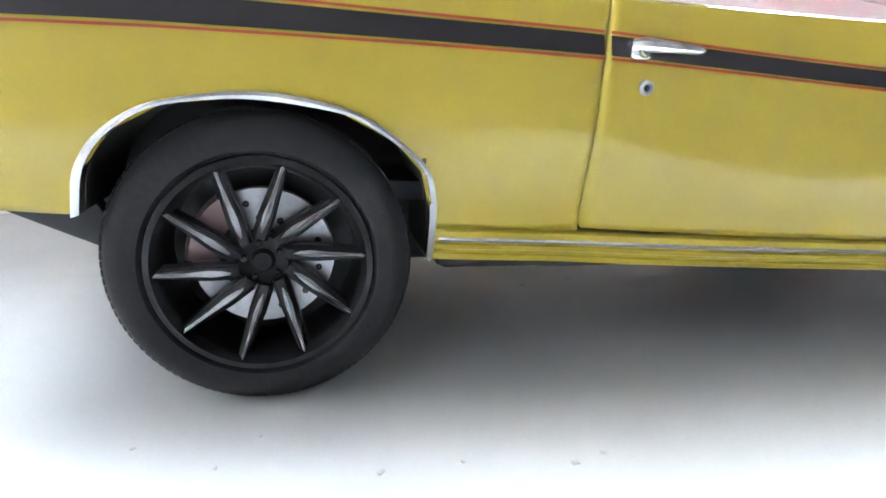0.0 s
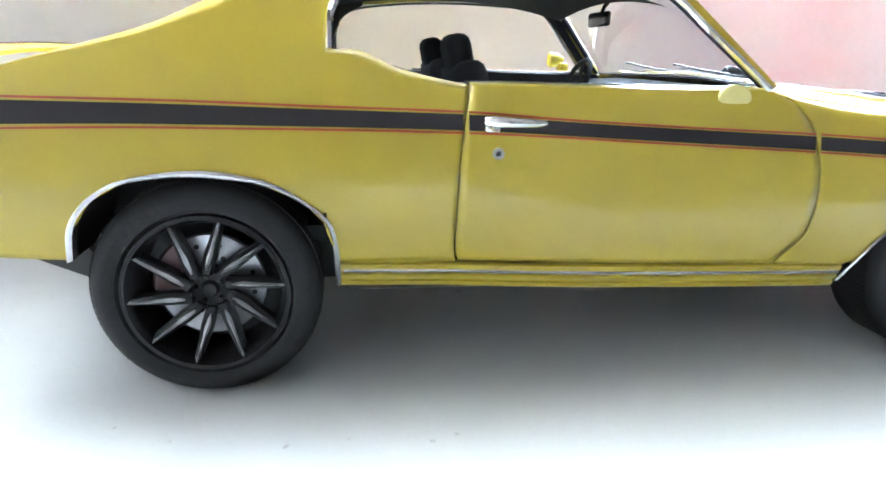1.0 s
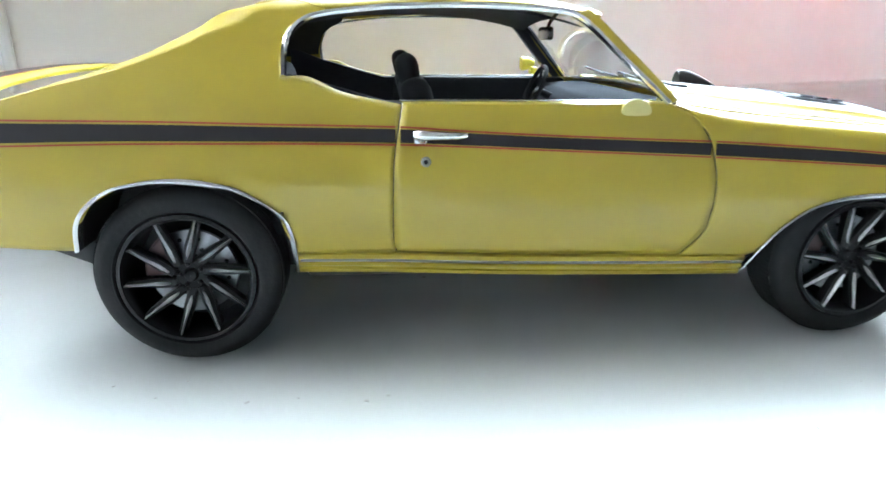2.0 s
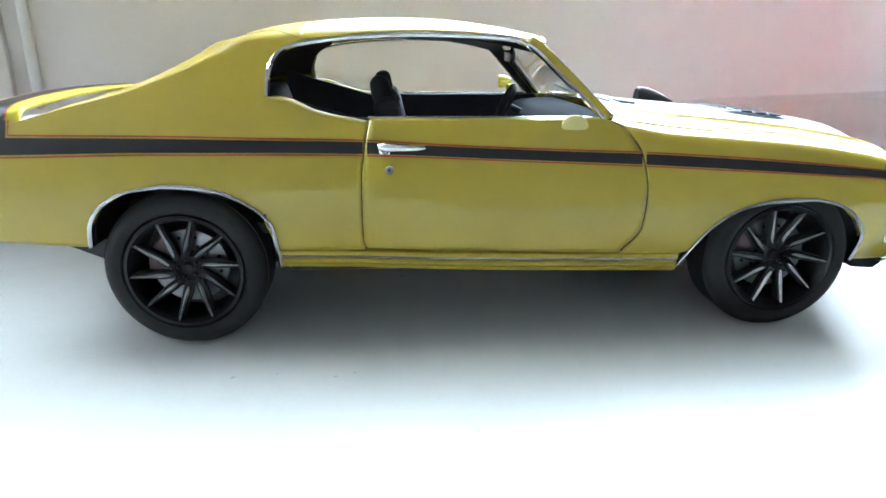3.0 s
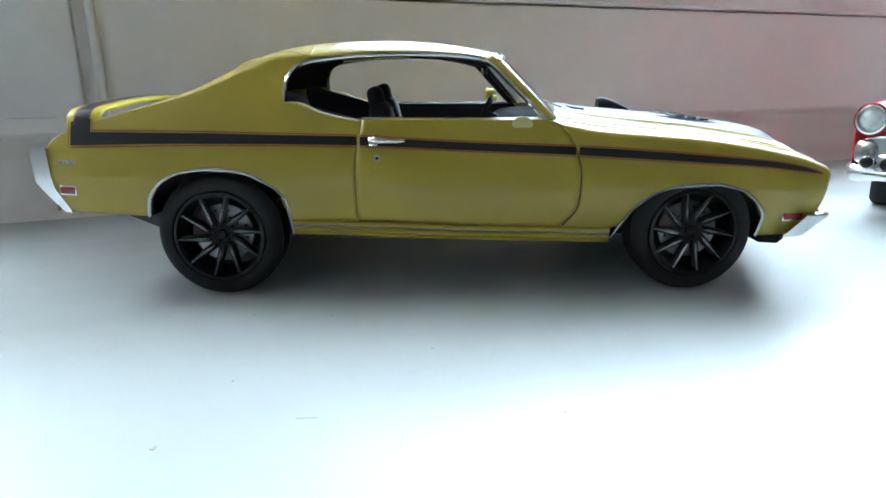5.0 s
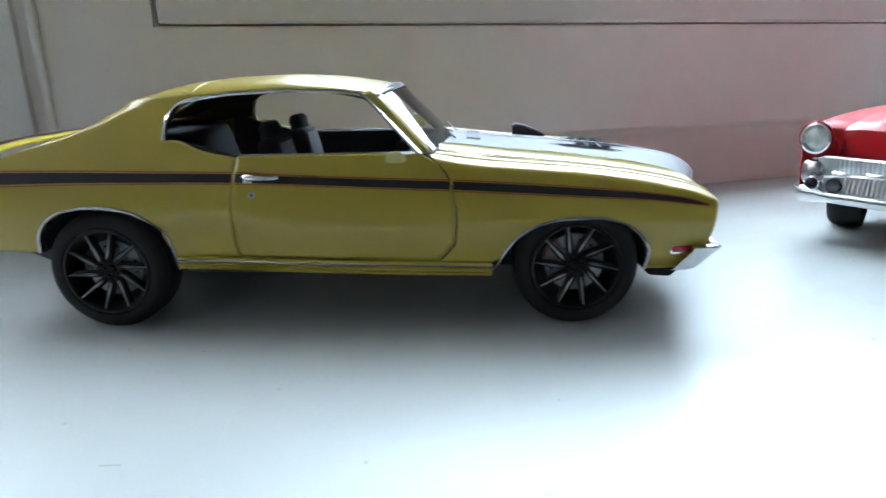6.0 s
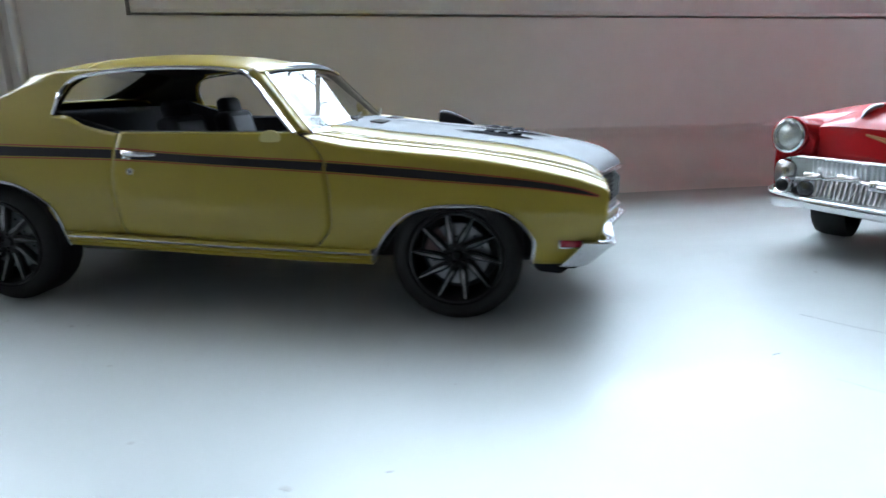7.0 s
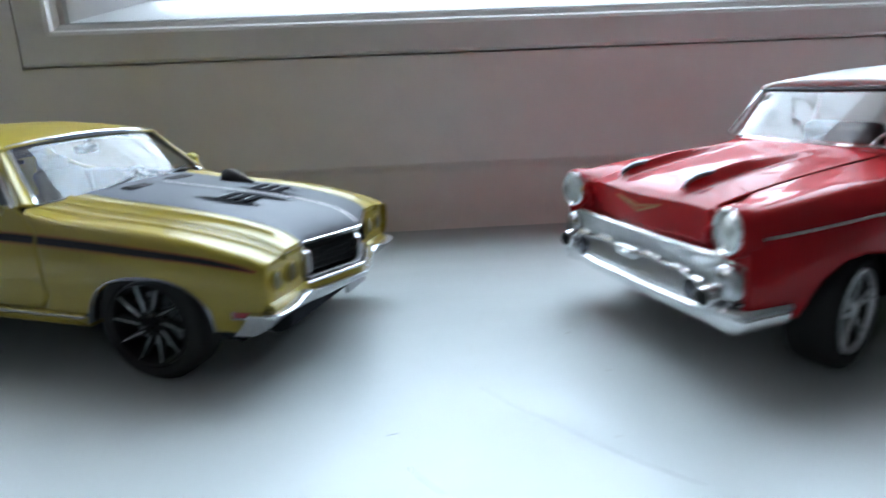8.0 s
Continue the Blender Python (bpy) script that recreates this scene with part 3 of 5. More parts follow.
    for a, b in ((-0.885, 0.840), (0.858, 2.108), (2.127, 3.595)):
        xs = np.linspace(a, b, 50)
        d = UP(xs) - LO(xs)
        u, l = UP(xs) - np.minimum(0.015, 0.18 * d), LO(xs) + np.minimum(0.014, 0.15 * d)
        u = np.maximum(u, l + 0.002)
        bm = bmesh.new()
        add_grid(bm, flank(np.array([np.stack([xs, l + (u - l) * t], 1) for t in np.linspace(0, 1, 5)]), s, 0.003), (0, s, 0))
        part("stripe", bm, BLACK, coupe, "black side stripe", flip=True)
        for top, c in ((True, UP(xs) - 0.005), (False, LO(xs) + 0.003)):
            bm = bmesh.new()
            xs = np.linspace(-0.722 if top and a < 0 else a, b, 50)
            c = UP(xs) - 0.005 if top else LO(xs) + 0.003
            add_grid(bm, flank(np.array([np.stack([xs, c - 0.0034], 1), np.stack([xs, c + 0.0034], 1)]), s, 0.0032), (0, s, 0))
            part("pinstripe", bm, PIN, coupe, "thin red pinstripe", flip=True)
    # the stripe turns up into the tail wing
    bm = bmesh.new()
    xs = np.linspace(-0.885, -0.738, 9)
    add_grid(bm, flank(np.array([np.stack([xs, 0.935 + 0.075 * t + 0 * xs], 1) for t in np.linspace(0, 1, 5)]), s, 0.0034), (0, s, 0))
    part("stripe", bm, BLACK, coupe, "black stripe rising into the wing", flip=True)
    for x0, z0 in ((-0.899, 0.852), (-0.726, 0.944)):
        bm = bmesh.new()
        zs = np.linspace(z0, 1.01, 9)
        add_grid(bm, flank(np.array([np.stack([x0 - 0.003 + 0 * zs, zs], 1), np.stack([x0 + 0.003 + 0 * zs, zs], 1)]), s, 0.0036), (0, s, 0))
        part("pinstripe", bm, PIN, coupe, "thin red pinstripe", flip=True)
    # side window surround
    bm = bmesh.new()
    dlo = [(0.421, 1.105), (0.421, 1.19), (0.452, 1.274), (0.520, 1.322), (0.645, 1.345), (0.863, 1.366), (1.132, 1.374), (1.374, 1.368), (1.56, 1.350), (1.612, 1.325), (1.748, 1.195), (1.933, 1.012)]
    p = resample(dlo, 70)
    tube(bm, flank(p, s, 0.004), 0.0125, 6)
    part("window_trim", bm, CHROME, coupe, "chrome side window surround")
    # pillar and roof rail between window and windscreen
    bm = bmesh.new()
    a = resample([(1.585, 1.348), (1.632, 1.318), (1.762, 1.195), (1.945, 1.012)], 24)
    A = flank(a, s, -0.004)
    B = np.stack([np.linspace(1.66, 2.00, 24), s * np.linspace(0.672, 0.815, 24), np.linspace(1.368, 1.012, 24)], 1)
    M = (A + B) / 2 + np.array([0.012, s * 0.012, 0.012])
    add_grid(bm, np.array([A, M, B]), (0.3, s, 0.3))
    part("windscreen_pillar", bm, YELLOW, coupe, solid=0.02)
    bm = bmesh.new()
    add_grid(bm, np.array([A, M, B]) * np.array([1, 0.955, 0.998]) - np.array([0.012, 0, 0.006]), (-0.3, -s, 0))
    part("pillar_trim", bm, VINYL, coupe, "dark inner pillar trim", solid=0.008)
    # markers
    for x0, x1, z0, z1 in ((-1.045, -0.885, 0.582, 0.622), (3.406, 3.518, 0.415, 0.453)):
        bm = bmesh.new()
        y = side((x0 + x1) / 2, (z0 + z1) / 2)
        tilt = Matrix.Rotation(-s * math.atan((side(x1, z0) - side(x0, z0)) / (x1 - x0)) * -1, 3, "Z")
        slab(bm, ((x0 + x1) / 2, s * (y + 0.002), (z0 + z1) / 2), (x1 - x0, 0.014, z1 - z0), 0.005, rot=tilt)
        lens = part("side_marker", bm, MARKER, coupe, "red side marker lens")
        bm = bmesh.new()
        slab(bm, ((x0 + x1) / 2, s * (y - 0.002), (z0 + z1) / 2), (x1 - x0 + 0.018, 0.012, z1 - z0 + 0.018), 0.004, rot=tilt)
        part("bezel", bm, CHROME, lens)
    # small badge on the tail flank
    bm = bmesh.new()
    for k, w in enumerate((0.042, 0.042, 0.046)):
        slab(bm, (-0.985 + 0.054 * k, s * (side(-0.93, 0.77) - 0.004 + 0.004 * k), 0.768), (w, 0.014, 0.022), 0.004)
    part("badge", bm, PLASTIC, coupe, "small dark and silver badge")

# glue mark on the right door, where a mirror is missing
bm = bmesh.new()
lathe(bm, [(0.001, 0.006), (0.05, 0.005), (0.062, 0.001), (0.063, -0.02)], (1.797, -side(1.797, 0.978), 0.978), "y", 28, -1)
bmesh.ops.scale(bm, vec=(1.0, 1, 0.8), verts=bm.verts, space=Matrix.Translation((-1.797, 0, -0.978)))
part("glue_mark", bm, GLUE, coupe, "pale round glue mark of a lost mirror")
# mirror on the left door
bm = bmesh.new()
lathe(bm, [(0.001, 0.08), (0.022, 0.074), (0.040, 0.045), (0.047, 0.0), (0.043, -0.016), (0.001, -0.016)], (1.76, 1.0, 1.085), "x", 20)
slab(bm, (1.82, 0.965, 1.045), (0.05, 0.10, 0.05), 0.012)
part("door_mirror", bm, WING, coupe, "yellow bullet door mirror")

# bonnet with satin black panel
ys = np.concatenate([-np.linspace(HE, 0, 29), np.linspace(0, HE, 29)[1:]])


def nose(y):
    """The pointed plan of the front: its middle stands well before the lamps."""
    return 3.805 - 0.372 * (np.sqrt(np.minimum(np.abs(y), 0.47) ** 2 + 0.0006) - 0.0245)


def bonnet_z(x, y, lift=0.0):
    q = np.abs(y) / HE
    ridge = 0.018 * np.exp(-((np.abs(y) - 0.59) / 0.022) ** 2) + 0.006 * np.exp(-(y / 0.02) ** 2)
    k = np.clip((x - 2.7) / 0.8, 0, 1)
    xc = x + (3.805 - nose(y)) * k * k * (3 - 2 * k)
    return ZF(x) + 0.006 + (ZC(xc) - ZF(x)) * (1 - q**2.2) + ridge * np.clip((nose(y) - x) / 0.15, 0, 1) + lift


def bonnet_x(u, y):
    """The bonnet's plan: its rear edge follows the windscreen, its nose is pointed."""
    rear = 2.02 + 0.085 * (1 - (y / HE) ** 2)
    return rear + u * (nose(y) - 0.006 - rear)


bm = bmesh.new()
U = np.linspace(0, 1, 70)
X = bonnet_x(U[:, None], ys[None])
Z = bonnet_z(X, ys[None])
g = np.stack([X, np.broadcast_to(ys[None], X.shape), Z], -1)
add_grid(bm, np.concatenate([g, [g[-1] + np.array([0.006, 0, -0.03])]]), (0, 0, 1))
hood = part("hood", bm, YELLOW, coupe, "yellow bonnet with satin black centre", solid=0.015)
bm = bmesh.new()
yb = np.linspace(-0.505, 0.505, 41)
U2 = np.linspace(0.0, 1, 60)
X = bonnet_x(U2[:, None], yb[None])
g = np.stack([X, np.broadcast_to(yb[None], X.shape), bonnet_z(X, yb[None], 0.004)], -1)
g = np.concatenate([g, [g[-1] + np.array([0.006, 0, -0.034])]])
add_grid(bm, g, (0, 0, 1))
part("hood_panel", bm, HOODBLACK, hood, "satin black bonnet panel", flip=True)
# the centre ridge's highlight, painted on as a thin pale strip
bm = bmesh.new()
xs = np.linspace(2.30, 3.79, 50)
add_grid(bm, np.array([np.stack([xs, 0 * xs + y, bonnet_z(xs, 0 * xs + y, 0.0065)], 1) for y in (-0.008, -0.003, 0.003, 0.008)]), (0, 0, 1))
part("hood_ridge_highlight", bm, LINE, hood, "pale strip painted as the highlight on the bonnet's centre ridge", flip=True)
# twin scoops: a slotted vent between two long pointed mouths, their inner shade laid on as black pieces
for s in (-1, 1):
    def on_hood(x, y, z):
        return (x, s * y, float(bonnet_z(x, y)) + 0.004 + z)

    bm = bmesh.new()
    rows = [[on_hood(2.79 + 0.48 * u, 0.045 + 0.28 * w, 0.008 * math.sin(math.pi * w) ** 0.5 * math.sin(math.pi * u) ** 0.7 - 0.003) for w in np.linspace(0, 1, 15)] for u in np.linspace(0, 1, 15)]
    add_grid(bm, np.array(rows), (0, 0, 1))
    scoop = part("hood_scoop", bm, HOODBLACK, hood, "low black bonnet scoop", flip=True)
    for x0, x1, y, w0 in ((2.74, 3.27, 0.275, 0.042), (2.82, 3.37, 0.085, 0.038)):
        bm = bmesh.new()
        rows = []
        for u in np.linspace(0, 1, 17):
            w = w0 * math.sin(math.pi * u) ** 1.3
            rows.append([on_hood(x0 + (x1 - x0) * u, y - 0.02 * (u - 0.5) + q * w, 0.006 + 0.008 * math.sin(math.pi * u) * (1 - q * q)) for q in (-1, -0.5, 0, 0.5, 1)])
        add_grid(bm, np.array(rows), (0, 0, 1))
        part("scoop_mouth", bm, DASH, scoop, "pointed mouth, the shade inside it drawn as a black sliver", flip=True)
    for k in range(3):
        bm = bmesh.new()
        x = 2.93 + 0.085 * k
        slab(bm, (x + 0.032, s * 0.18, float(bonnet_z(x, 0.18)) + 0.010), (0.060, 0.185, 0.010), 0.002)
        part("scoop_slot", bm, DASH, scoop, "vent slot, the shade inside it drawn as a black bar")
        bm = bmesh.new()
        slab(bm, (x, s * 0.18, float(bonnet_z(x, 0.18)) + 0.013), (0.005, 0.170, 0.010), 0.002)
        part("scoop_fin", bm, PLASTIC, scoop, "silver slot edge")
    bm = bmesh.new()
    for k in range(5):
        x = 2.215 + 0.018 * k
        slab(bm, (x, s * 0.21, float(bonnet_z(x, 0.21)) + 0.006), (0.010, 0.22, 0.012), 0.003)
    part("cowl_vent", bm, BLACK, hood, "black slotted air vent")
# rev counter pod on the bonnet
bm = bmesh.new()
pts = []
for x, r in ((2.550, 0.042), (2.575, 0.048), (2.63, 0.045), (2.71, 0.030), (2.80, 0.008)):
    z = float(bonnet_z(2.68, 0.36)) - 0.05 * (x - 2.6)
    pts.append([(x, 0.36 + 1.25 * r * math.cos(a), z + 0.005 + 2.0 * r * math.sin(a)) for a in np.linspace(-0.3, math.pi + 0.3, 14)])
vs = add_grid(bm, np.array(pts))
bm.faces.new(vs[0])
part("tachometer_pod", bm, BLACK, hood, "black rev counter pod")

# deck lid and tail
bm = bmesh.new()
xs = np.linspace(-1.165, 0.05, 40)
ys = np.linspace(-1, 1, 31)
P = np.zeros((40, 31, 3))
for i, x in enumerate(xs):
    w = min(float(side(x, float(DZ(x)))) - 0.02, float(SIY(x)) + (0.03 if x < -0.5 else -0.02))
    P[i] = [(x, w * y, float(DZ(x)) + 0.02 * (1 - y * y) - (0.02 if abs(y) > 0.99 else 0)) for y in ys]
tail = np.array([[(-1.17 - 0.01 * v, p[1], p[2] - 0.40 * v) for p in P[0]] for v in (1.0, 0.6, 0.3, 0.05)])
add_grid(bm, np.concatenate([tail, P]), (-0.3, 0, 1))
part("deck_lid", bm, YELLOW, coupe, solid=0.012)
# tail wing: a low hoop across the deck, its ends running down into the quarters
half = [(0.85, 0.935), (0.846, 0.98), (0.83, 1.012), (0.79, 1.036), (0.72, 1.048), (0.55, 1.060), (0.3, 1.070), (0.0, 1.074)]
hoop = resample([(-y, z) for y, z in half] + [(y, z) for y, z in half[-2::-1]], 61)
tang = np.gradient(hoop, axis=0)
tang /= np.linalg.norm(tang, axis=1)[:, None]
norm = np.stack([-tang[:, 1], tang[:, 0]], 1)
norm *= np.where(norm[:, 1:] < -0.02, -1, 1)
if norm[0, 0] > 0:
    norm = -norm


def hoop_row(i, prof):
    (y, z), (ny, nz) = hoop[i], norm[i]
    back = 0.03 * (1 - (y / 0.9) ** 2)
    return [(x - back, y + ny * h, z + nz * h) for x, h in prof]


bm = bmesh.new()
rows = [hoop_row(i, [(-0.925, -0.008), (-0.935, 0.008), (-0.915, 0.020), (-0.80, 0.026), (-0.70, 0.022), (-0.68, 0.010), (-0.69, -0.004), (-0.80, -0.010)]) for i in range(61)]
vs = add_grid(bm, np.array(rows), wrap=True)
bm.faces.new(vs[0])
bm.faces.new(vs[-1][::-1])
wing = part("tail_wing", bm, WING, coupe, "yellow tail wing with black band")
for nm, mt, band in (("stripe", BLACK, [(-0.852, 0.0265), (-0.80, 0.029), (-0.753, 0.0275)]), ("pinstripe", PIN, [(-0.861, 0.0264), (-0.853, 0.0268)]), ("pinstripe", PIN, [(-0.752, 0.0278), (-0.744, 0.0270)])):
    bm = bmesh.new()
    add_grid(bm, np.array([hoop_row(i, band) for i in range(61)]), (0, 0, 1))
    part(nm, bm, mt, wing, "black band over the wing" if mt == BLACK else "thin red pinstripe", flip=True)

# roof
bm = bmesh.new()
rows = []
for x in [*np.linspace(0.30, 0.5612, 14), *np.linspace(0.5622, 1.69, 50)]:
    full, k = float(side(x, RE(x))) - 0.006, min(1.0, max(0.0, (x - 0.36) / 0.20))
    k = k * k * (3 - 2 * k)
    ye = full if x > 0.562 else (float(SIY(x)) + 0.004) * (1 - k) + full * k
    lap = 0.003 if x < 0.562 else 0.0        # the roof skin laps over the rear pillars
    row = []
    for t in np.linspace(-1, 1, 41):
        y = ye * math.sin(abs(t) * math.pi / 2) ** 0.9
        bow = 0.062 * (1 - (y / ye) ** 2) * max(0, (x - 1.4) / 0.29)
        row.append((x + bow, math.copysign(y, t), float(crown(x, y)) + lap))
    rows.append(row)
add_grid(bm, np.array(rows), (0, 0, 1))
part("roof", bm, YELLOW, coupe, solid=0.02)

# windscreen and rear window
yy = np.linspace(-1, 1, 25)
rows = []
for v in np.linspace(0, 1, 12):
    yw, x0, z0 = 0.660 + 0.155 * v, 1.668 + 0.335 * v, 1.364 - 0.350 * v
    rows.append([(x0 + (0.058 + 0.040 * v) * (1 - t * t), yw * t, z0 + (0.040 - 0.02 * v) * (1 - t * t)) for t in yy])
bm = bmesh.new()
add_grid(bm, np.array(rows), (1, 0, 1))
shield = part("windscreen", bm, GLASS, coupe, "clear windscreen reflecting the window", flip=True)
bm = bmesh.new()
R = np.array(rows)
loop = np.concatenate([R[0], R[1:, -1], R[-1, ::-1][1:], R[::-1, 0][1:]])
loop = loop * np.array([1, 0.982, 1]) - np.array([0, 0, 0.004])
tube(bm, loop, 0.010, 6)
part("windscreen_trim", bm, CHROME, shield, "chrome windscreen surround")
bm = bmesh.new()
top = [(p[0] + 0.008, p[1] * 0.97, p[2] + 0.000) for p in rows[0]]
low = [(p[0] + 0.008, p[1] * 0.97, p[2] + 0.006) for p in rows[1]]
add_grid(bm, np.array([top, low]), (1, 0, 1))
part("shade_band", bm, VINYL, shield, "dark band along the screen's top", flip=True)
bm = bmesh.new()
rows = []
for v in np.linspace(0, 1, 10):
    x0, z0, yw = 0.31 - 0.50 * v, 1.350 - 0.215 * v - 0.02 * math.sin(v * math.pi), 0.59 + 0.10 * v
    rows.append([(x0 - 0.06 * (1 - t * t), yw * t, z0 + 0.04 * (1 - t * t)) for t in yy])
add_grid(bm, np.array(rows), (-1, 0, 1))
top_row = np.array(rows[0])
bm_head = bmesh.new()
edge = np.array([(0.305, y, float(crown(0.30, y)) - 0.004) for y in top_row[:, 1]])
add_grid(bm_head, np.array([edge, (edge + top_row) / 2 + np.array([-0.01, 0, 0.004]), top_row]), (-0.5, 0, 1))
part("rear_header", bm_head, YELLOW, coupe, solid=0.015)
back = part("rear_window", bm, GLASS, coupe, "clear rear window", flip=True)
# added dark strips, which block the bright wall beyond the glass
for s in (-1, 1):
    bm = bmesh.new()
    add_grid(bm, np.array([[(p[0] + 0.006, s * abs(p[1]), p[2] - 0.012) for p in row[:6]] for row in rows]))
    part("rear_window_mask", bm, OLIVEVINYL, back, "dark strip added to hide the bright wall behind the rear window", solid=0.008)

# front end: lamp panels, grille, bumper
for s in (-1, 1):
    bm = bmesh.new()
    ys = np.linspace(0.455, 0.90, 12)
    rows = []
    for v in np.linspace(0, 1, 8):
        rows.append([(3.624 - 0.012 * math.sin(v * math.pi) - 0.5 * max(0, y - 0.82) ** 2 * 6, s * min(y, float(side(3.66, 0.6))), 0.735 * (1 - v) + 0.47 * v - 0.12 * max(0, y - 0.80) * (1 - v)) for y in ys])
    add_grid(bm, np.array(rows), (1, 0, 0))
    part("lamp_panel", bm, YELLOW, coupe, solid=0.015)
for s in (-1, 1):
    for y in (0.60, 0.775):
        bm = bmesh.new()
        lathe(bm, [(0.001, 0.018), (0.025, 0.016), (0.045, 0.010), (0.056, 0.0)], (3.618, s * y, 0.605), "x", 28)
        lamp = part("headlight", bm, DIMLAMP, coupe, "round clear headlight, its shade put into a dim yellow lens colour")
        bm = bmesh.new()
        lathe(bm, [(0.054, -0.01), (0.056, 0.010), (0.062, 0.012), (0.067, 0.004), (0.067, -0.015)], (3.618, s * y, 0.605), "x", 28)
        part("bezel", bm, YELLOW, lamp)


def vee(z0, z1, proud, deep=0.05, y0=0.0, y1=0.47, n=25):
    """A bar that follows the pointed front, across the middle or from y0 to y1."""
    bm = bmesh.new()
    ys = np.linspace(-y1 if y0 == 0 else y0, y1, n)
    c = 0.25 * (z1 - z0)
    loop = [(-deep, z0), (proud - c, z0), (proud, z0 + c), (proud, z1 - c), (proud - c, z1), (-deep, z1)]
    vs = add_grid(bm, np.array([[(float(nose(y)) + d, y, z) for d, z in loop] for y in ys]), wrap=True)
    bm.faces.new(vs[0])
    bm.faces.new(vs[-1][::-1])
    return bm


grille = part("grille", vee(0.732, 0.764, 0.010), CHROME, coupe, "black grille in a pointed chrome frame")
part("grille_bar", vee(0.482, 0.505, 0.016), CHROME, grille, "chrome bar under the grille")
for y0, y1 in ((-0.472, -0.425), (0.425, 0.472)):
    part("grille_surround", vee(0.495, 0.745, 0.004, 0.06, y0, y1, 3), TRIM, grille, "worn bright grille upright")
part("grille_divider", vee(0.505, 0.735, 0.000, 0.05, 0.0, 0.018, 3), TRIM, grille, "bright divider in the grille's middle")
part("grille_mesh", vee(0.500, 0.740, -0.045, 0.07, 0.0, 0.45), RIMBLACK, grille, "black grille insert")
for k in range(7):
    part("grille_slat", vee(0.522 + 0.031 * k, 0.528 + 0.031 * k, -0.036, 0.05, 0.0, 0.43), HUB, grille)
part("grille_sill", vee(0.505, 0.522, -0.010, 0.05, 0.0, 0.43), PLASTIC, grille, "grey ledge below the grille")
# bumper: thin below the pointed grille, deep where it wraps round the corners
BX = crv((0, 3.832), (0.30, 3.739), (0.48, 3.688), (0.62, 3.688), (0.75, 3.692), (0.84, 3.690), (0.89, 3.680), (0.92, 3.655), (0.934, 3.605), (0.938, 3.525))
BL = crv((0, 0.402), (0.30, 0.388), (0.48, 0.368), (0.62, 0.342), (0.75, 0.322), (0.93, 0.308), (0.938, 0.306))
BH = crv((0, 0.446), (0.30, 0.450), (0.46, 0.456), (0.54, 0.478), (0.64, 0.462), (0.75, 0.448), (0.86, 0.452), (0.938, 0.458))
bm = bmesh.new()
way = np.concatenate([np.linspace(0, 0.84, 43), 0.84 + 0.098 * np.sin(np.linspace(0, 1, 16)[1:] * math.pi / 2)])
rows = []
for sgn, ys in ((-1, way[::-1]), (1, way[1:])):
    for y in ys:
        slope = float(BX(min(y + 0.002, 0.938)) - BX(max(y - 0.002, 0))) / 0.004
        nrm = Vector((1, -slope * sgn, 0)).normalized() if y > 0.001 else Vector((1, 0, 0))
        x, zl, zh = float(BX(y)), float(BL(y)), float(BH(y))
        under = 0.125 * min(1.0, max(0.0, (y - 0.40) / 0.30))
        rows.append([(x + nrm.x * o - under * (1 - v) ** 1.3, sgn * y + nrm.y * o, zl + (zh - zl) * v) for v, o in ((0, -0.06), (0.0, -0.014), (0.06, -0.002), (0.28, 0.004), (0.46, 0.003), (0.54, 0.009), (0.72, 0.012), (0.82, 0.022), (0.94, 0.022), (1.0, 0.010), (1.0, -0.05))])
add_grid(bm, np.array(rows))
part("front_bumper", bm, TRIM, coupe, "worn chrome front bumper, pointed in the middle")
part("bumper_filler", vee(0.425, 0.490, 0.004, 0.08, 0.0, 0.50), YELLOW, coupe)
for s in (-1, 1):
    bm = bmesh.new()
    prism(bm, [(3.58, 0.40), (3.616, 0.50), (3.638, 0.482), (3.652, 0.462), (3.652, 0.40)], s * 0.44, s * 0.86, 0.004)
    part("lamp_sill", bm, YELLOW, coupe)
bm = bmesh.new()
slab(bm, (3.752, 0, 0.365), (0.02, 0.30, 0.085), 0.006)
part("plate_holder", bm, PLASTIC, coupe, "small blank grey plate under the bumper")
bm = bmesh.new()
prism(bm, [(3.25, 0.33), (3.60, 0.370), (3.61, 0.31), (3.59, 0.25), (3.50, 0.205), (3.33, 0.225)], -0.62, 0.62, 0.015)
prism(bm, [(3.26, 0.33), (3.45, 0.335), (3.46, 0.285), (3.42, 0.250), (3.30, 0.258), (3.27, 0.285)], -0.87, 0.87, 0.010)
part("front_valance", bm, DASH, coupe)

# rear bumper and lamps
bm = bmesh.new()
rows = []
sec = [(-1.16, 0.845), (-1.262, 0.845), (-1.275, 0.80), (-1.265, 0.645), (-1.20, 0.57), (-1.06, 0.470), (-0.99, 0.468), (-1.02, 0.50), (-1.13, 0.61), (-1.155, 0.70)]
for y in np.linspace(-0.90, 0.90, 41):
    k = (abs(y) / 0.9) ** 6
    rows.append([(x + 0.02 * k, y, z) for x, z in sec])
vs = add_grid(bm, np.array(rows), wrap=True)
bm.faces.new(vs[0])
bm.faces.new(vs[-1][::-1])
part("rear_bumper", bm, CHROME, coupe, "tall chrome rear bumper")
for s in (-1, 1):
    bm = bmesh.new()
    slab(bm, (-1.275, s * 0.55, 0.73), (0.02, 0.50, 0.09), 0.01)
    part("tail_light", bm, MARKER, coupe, "red tail light")

